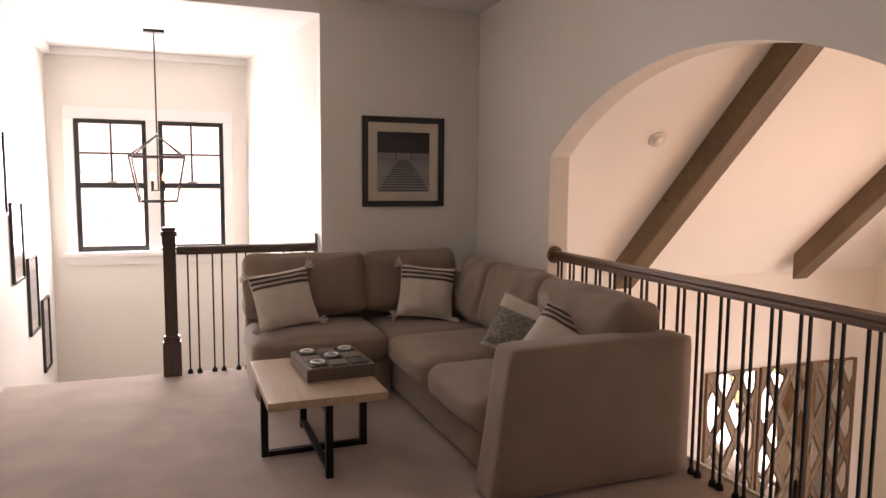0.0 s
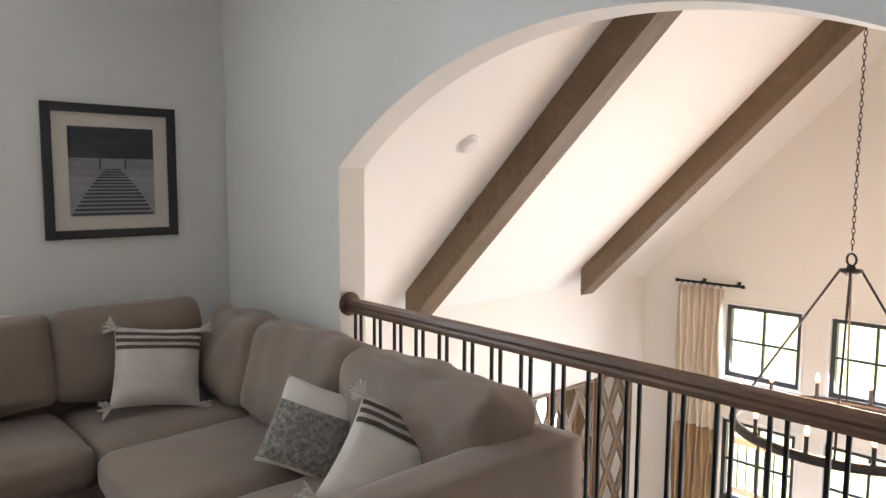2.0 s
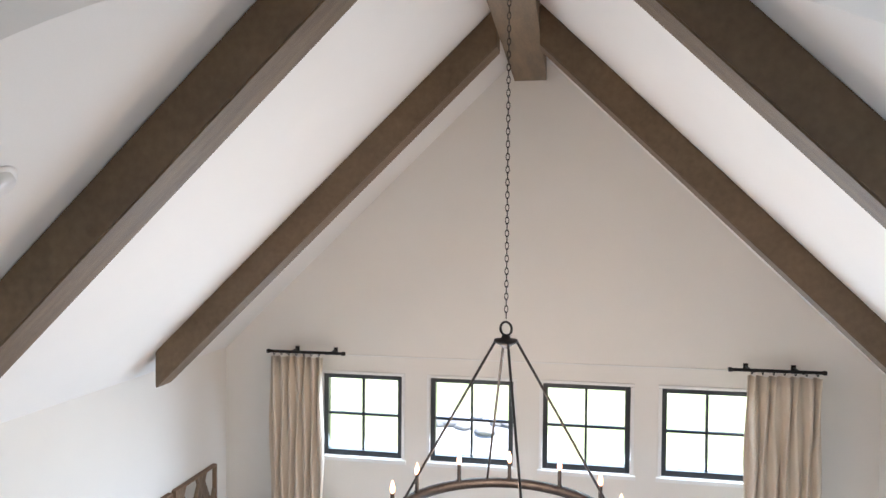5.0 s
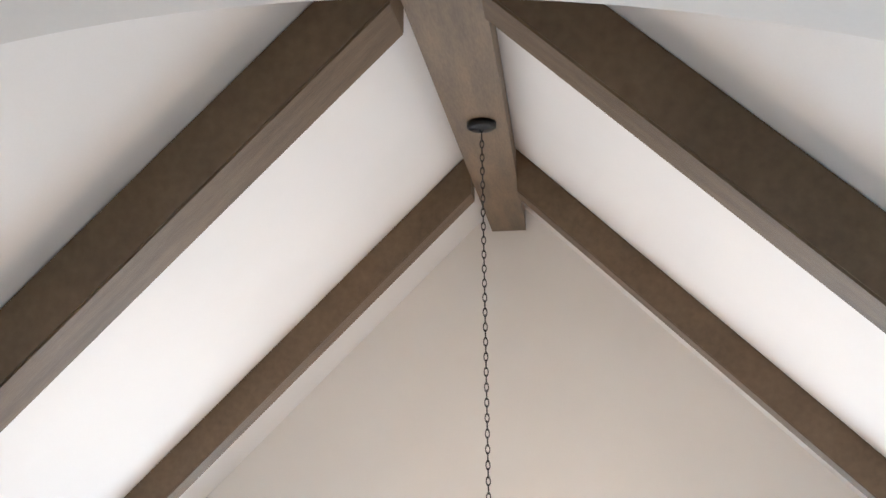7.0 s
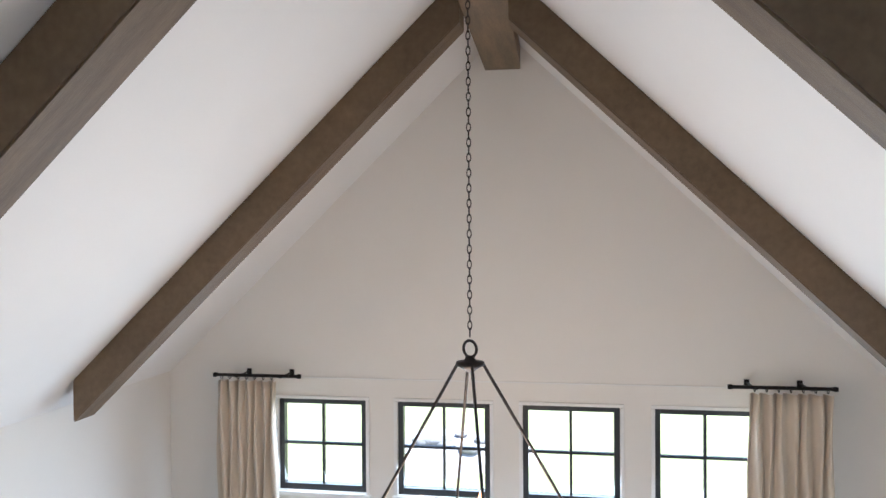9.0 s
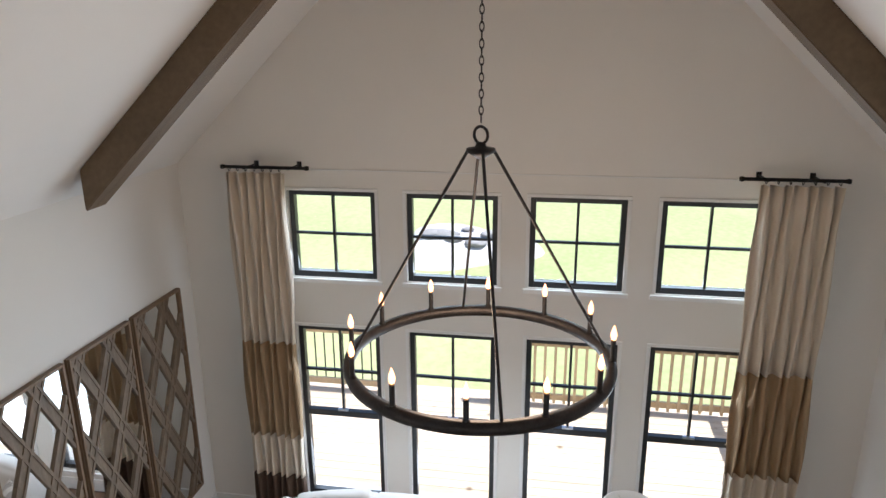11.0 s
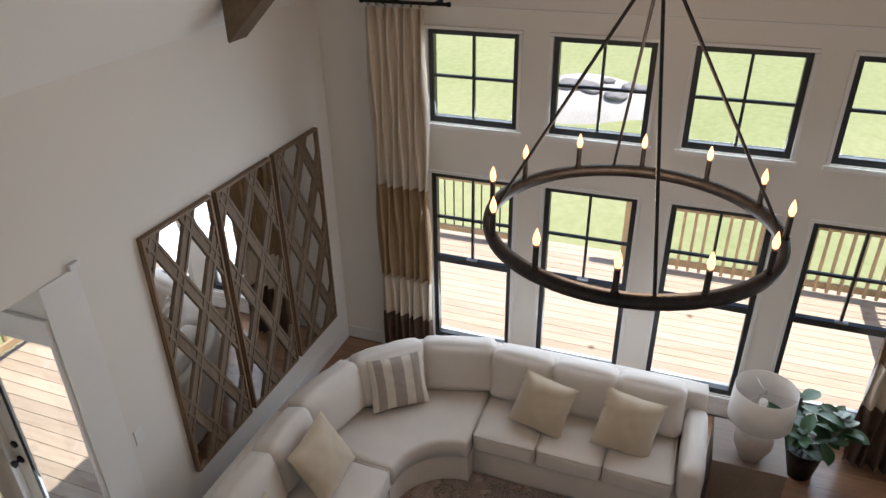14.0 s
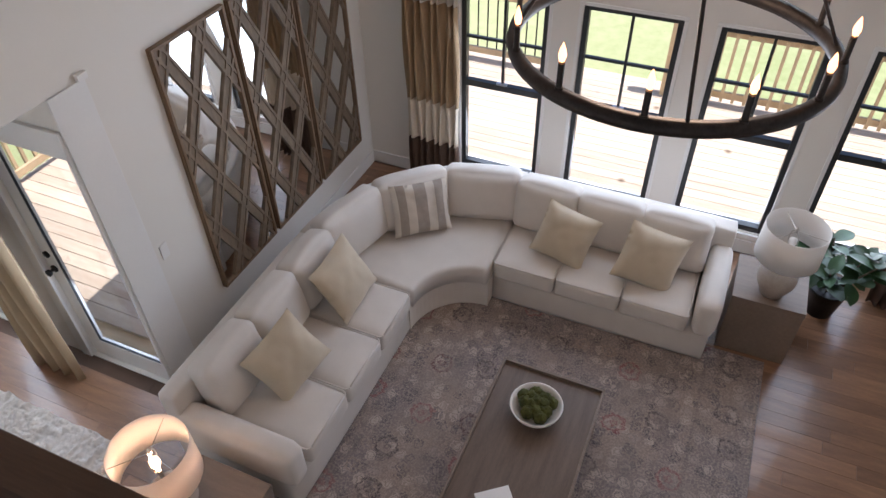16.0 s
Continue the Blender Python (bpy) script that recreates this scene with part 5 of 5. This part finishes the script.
part("cloth", pleats(2.20, 2.72, FZ + 0.01, -0.55, 0.12, 4, axis="y", c=1.94, seed=12), M_CURT_K, dc, smooth=True)
part("rod", tube((1.88, 2.15, -0.53), (1.88, 4.19, -0.53), 0.013, n=12), M_IRON, dc)

# shag rug by the door
bm = bmesh.new()
bmesh.ops.create_grid(bm, x_segments=150, y_segments=190, size=0.5)
for v in bm.verts:
    e = max(abs(v.co.x), abs(v.co.y))
    p = Vector((0.98 + v.co.x * 1.1, 2.2 + v.co.y * 1.66, 0))
    tuft = abs(noise.noise(Vector((p.x * 11, p.y * 17, 1)))) * 0.055 + abs(noise.noise(Vector((p.x * 31, p.y * 31, 4)))) * 0.022
    v.co = Vector((p.x + 0.02 * noise.noise(p * 9), p.y + 0.02 * noise.noise(p * 9 + Vector((5, 0, 0))), FZ + (0.003 if e > 0.495 else 0.014 + tuft)))
solo("shag_rug", bm, M_SHAG, "cream shaggy rug on the oak floor near the glazed door", "rug", smooth=True)


# ---- outside ----
GZ = -4.3
bm = bmesh.new()
nx, ny = 60, 60
grid = []
for i in range(nx + 1):
    row = []
    for j in range(ny + 1):
        x = -300 + 900 * (i / nx)
        x = -40 + 640 * (i / nx) ** 2.2 if i else -300
        y = math.copysign(abs(2 * j / ny - 1) ** 2.2 * 500, 2 * j / ny - 1)
        h = GZ + max(0, x - 14) * 0.10 - max(0, x - 90) * 0.05 + (0.4 * noise.noise(Vector((x * 0.05, y * 0.05, 0))) if x > 14 else 0)
        row.append(bm.verts.new((x, y, h)))
    grid.append(row)
for i in range(nx):
    for j in range(ny):
        bm.faces.new((grid[i][j], grid[i + 1][j], grid[i + 1][j + 1], grid[i][j + 1]))
solo("ground", bm, M_GRASS, "sunlit green lawn rising away from the house", "lawn", kind=S, smooth=True)


def gz(x):
    return GZ + max(0, x - 14) * 0.10


b = bmesh.new()
rings = []
for rad, up in ((1.25, -0.25), (1.0, 0.28), (0.7, 0.42), (0.3, 0.46)):
    row = []
    for k in range(40):
        a = 2 * math.pi * k / 40
        f = rad * (1 + 0.18 * math.sin(3 * a))
        x, y = 17.6 + f * 1.3 * math.cos(a), 0.6 + f * 1.7 * math.sin(a)
        row.append(b.verts.new((x, y, gz(x) + up)))
    rings.append(row)
for ra, rb in zip(rings, rings[1:]):
    for k in range(40):
        b.faces.new((ra[k], ra[(k + 1) % 40], rb[(k + 1) % 40], rb[k]))
b.faces.new(rings[-1])
solo("gravel_bed", b, M_GRAVEL, "pale gravel bed on the lawn", "gravel", kind=S, smooth=True)
r = random.Random(3)
for i in range(7):
    b = bmesh.new()
    bmesh.ops.create_icosphere(b, subdivisions=3, radius=1)
    sx = r.uniform(0.15, 0.32)
    c = Vector((17.0 + r.uniform(0, 1.2), -0.4 + 0.3 * i, 0))
    for v in b.verts:
        v.co *= 1 + 0.3 * noise.noise(v.co * 1.3 + Vector((i * 7, 0, 0)))
        v.co = Vector((c.x + v.co.x * sx, c.y + v.co.y * sx * 1.2, gz(c.x) + 0.5 + v.co.z * sx * 0.45))
    solo("boulder", b, M_ROCK, "grey boulder in the pale gravel bed", "rock", "boulders", smooth=True)


def tree(x, y, h, seed):
    rr = random.Random(seed)
    root = empty("tree", "leafy green tree at the edge of the lawn", "tree", "trees", at=(x, y, gz(min(x, 90)) - 0.1))
    tb = tube((0, 0, 0), (0, 0, h * 0.55), 0.22, 0.12, 9)
    for i in range(6):
        a = i * 1.05
        add_tube(tb, (0, 0, h * (0.3 + 0.04 * i)), (h * 0.2 * math.cos(a), h * 0.2 * math.sin(a), h * (0.6 + 0.03 * i)), 0.08, 0.03, 6)
    part("trunk", tb, M_BARK, root)
    verts, faces = [], []
    for i in range(1600):
        d = Vector((rr.gauss(0, 1), rr.gauss(0, 1), rr.gauss(0, 1))).normalized() * rr.uniform(0.45, 1) ** 0.5
        k = 1 + 0.35 * noise.noise(d * 2 + Vector((seed, 0, 0)))
        p = Vector((d.x * h * 0.32 * k, d.y * h * 0.32 * k, h * 0.66 + d.z * h * 0.34 * k))
        e1 = Vector((rr.gauss(0, 1), rr.gauss(0, 1), rr.gauss(0, 1))).normalized() * h * 0.035
        e2 = e1.orthogonal().normalized() * h * 0.022
        n0 = len(verts)
        verts += [p - e1, p + e2, p + e1, p - e2]
        faces.append((n0, n0 + 1, n0 + 2, n0 + 3))
    me = bpy.data.meshes.new("crown")
    me.from_pydata(verts, [], faces)
    me.materials.append(M_HEDGE)
    o = new("crown", me)
    o.parent = root


for i, (x, y, h) in enumerate(((62, 22, 9), (70, 8, 10), (58, -14, 8), (80, -30, 11), (66, 40, 10))):
    tree(x, y, h, i)

# deck
DKZ = -3.10
deck = new("deck")
tagged(deck, "new pale pine board deck outside the windows", "deck", kind=S)
bx, i = 5.60, 0
while bx < 8.3:
    o = box((bx, -4.9, DKZ - 0.035), (bx + 0.136, 5.0, DKZ), 0.004)
    part("deck_board", o, M_DECK, deck)
    bx += 0.142
    i += 1
bx = 5.45
while bx > 2.36:
    o = box((bx, 1.65, DKZ - 0.035), (bx + 0.136, 5.0, DKZ), 0.004)
    part("deck_board", o, M_DECK, deck)
    bx -= 0.142
part("deck_frame", box((5.56, -4.9, DKZ - 0.3), (8.29, 5.0, DKZ - 0.05)), M_DECKRAIL, deck)
part("deck_frame", box((2.36, 1.64, DKZ - 0.3), (5.555, 5.0, DKZ - 0.05)), M_DECKRAIL, deck)


def deck_rail(p, q, label, iron=False, posts=(0.0, 1.0)):
    root = empty("deck_railing", label, "railing", "deck railings")
    p, q = Vector((*p, DKZ)), Vector((*q, DKZ))
    d = (q - p)
    L = d.length
    m = Matrix.Translation(p) @ pose(0, 0, 0, 0, 0, math.degrees(math.atan2(d.y, d.x)))

    def B(a, b, bev=0.004):
        return box(a, b, bev, m)
    part("cap_rail", B((-0.05, -0.075, 0.96), (L + 0.05, 0.075, 1.0)), M_DECKRAIL, root)
    part("top_rail", B((0.0, -0.02, 0.86), (L, 0.02, 0.955)), M_DECKRAIL, root)
    part("bottom_rail", B((0.0, -0.02, 0.09), (L, 0.02, 0.17)), M_DECKRAIL, root)
    for f in posts:
        part("post", B((f * L - 0.055, -0.055, 0.0), (f * L + 0.055, 0.055, 1.10)), M_DECKRAIL, root)
    n = int(L / 0.13)
    for i in range(1, n):
        x = L * i / n
        if iron:
            part("baluster", tube(m @ Vector((x, -0.03, 0.12)), m @ Vector((x, -0.03, 0.93)), 0.010, n=6), M_IRON, root)
        else:
            part("baluster", B((x - 0.018, 0.021, 0.06), (x + 0.018, 0.056, 0.92), 0.0), M_DECKRAIL, root)


deck_rail((8.15, -4.35), (8.15, -1.15), "raw pine deck railing with square balusters", posts=(0.0, 0.5, 1.0))
deck_rail((5.8, -4.35), (8.08, -4.35), "raw pine deck railing returning to the house", posts=(0.05,))
deck_rail((8.15, 0.3), (8.15, 4.85), "pine deck railing with dark metal balusters", iron=True, posts=(0.0, 0.3, 0.65, 1.0))
deck_rail((2.4, 4.9), (8.0, 4.9), "pine deck railing beside the door", posts=(0.05, 0.5))

# neighbouring roof beyond the stair window
nr = empty("neighbour_roof", "grey shingled roof of the wing beyond the stair window", "roof")
sh = bpy.data.meshes.new("shingle")
b = box((0, 0, 0), (0.29, 0.26, 0.02))
b.to_mesh(sh)
b.free()
sh.materials.append(M_SHINGLE)
part("deck_sheet", prism([(6.6, 0.25), (9.0, 2.6), (9.0, 2.5), (6.6, 0.15)], "x", -6.0, 0.5), M_SHINGLE, nr)
slope = math.degrees(math.atan2(2.35, 2.4))
for j in range(11):
    for i in range(19):
        o = new("shingle", sh)
        o.parent = nr
        t = j * 0.2
        o.matrix_local = Matrix.Translation((-5.6 + 0.3 * i + 0.15 * (j % 2), 6.6 + t * math.cos(radians(slope)), 0.26 + t * math.sin(radians(slope)) + random.Random(i * 31 + j).uniform(0, 0.012))) @ pose(0, 0, 0, slope - 3, 0, 0)

# ---- oak floor boards ----
floor = new("floor_oak")
tagged(floor, "reddish oak strip floor with a satin sheen", "floor", kind=S)
meshes = []
for L in (0.9, 1.3, 1.7, 2.1):
    b = box((0, -L / 2, -0.012), (0.1188, L / 2, 0.0), 0.0006)
    meshes.append((L, finish("floor_board", b, M_OAK)))
rr = random.Random(11)
x = 0.17
while x < GX - 0.06:
    y = YR - rr.uniform(0, 1.0)
    y_end = 4.18 if x < 1.97 else YL
    while y < y_end:
        L, me = meshes[rr.randrange(4)]
        y1, y2 = max(y, YR + 0.002), min(y + L, y_end + 0.01)
        if y2 - y1 > 0.03:
            o = new("floor_board", me)
            o.parent = floor
            o.location = (x, (y1 + y2) / 2, FZ)
            o.scale = (1, (y2 - y1) / L, 1)
        y += L + 0.002
    x += 0.12
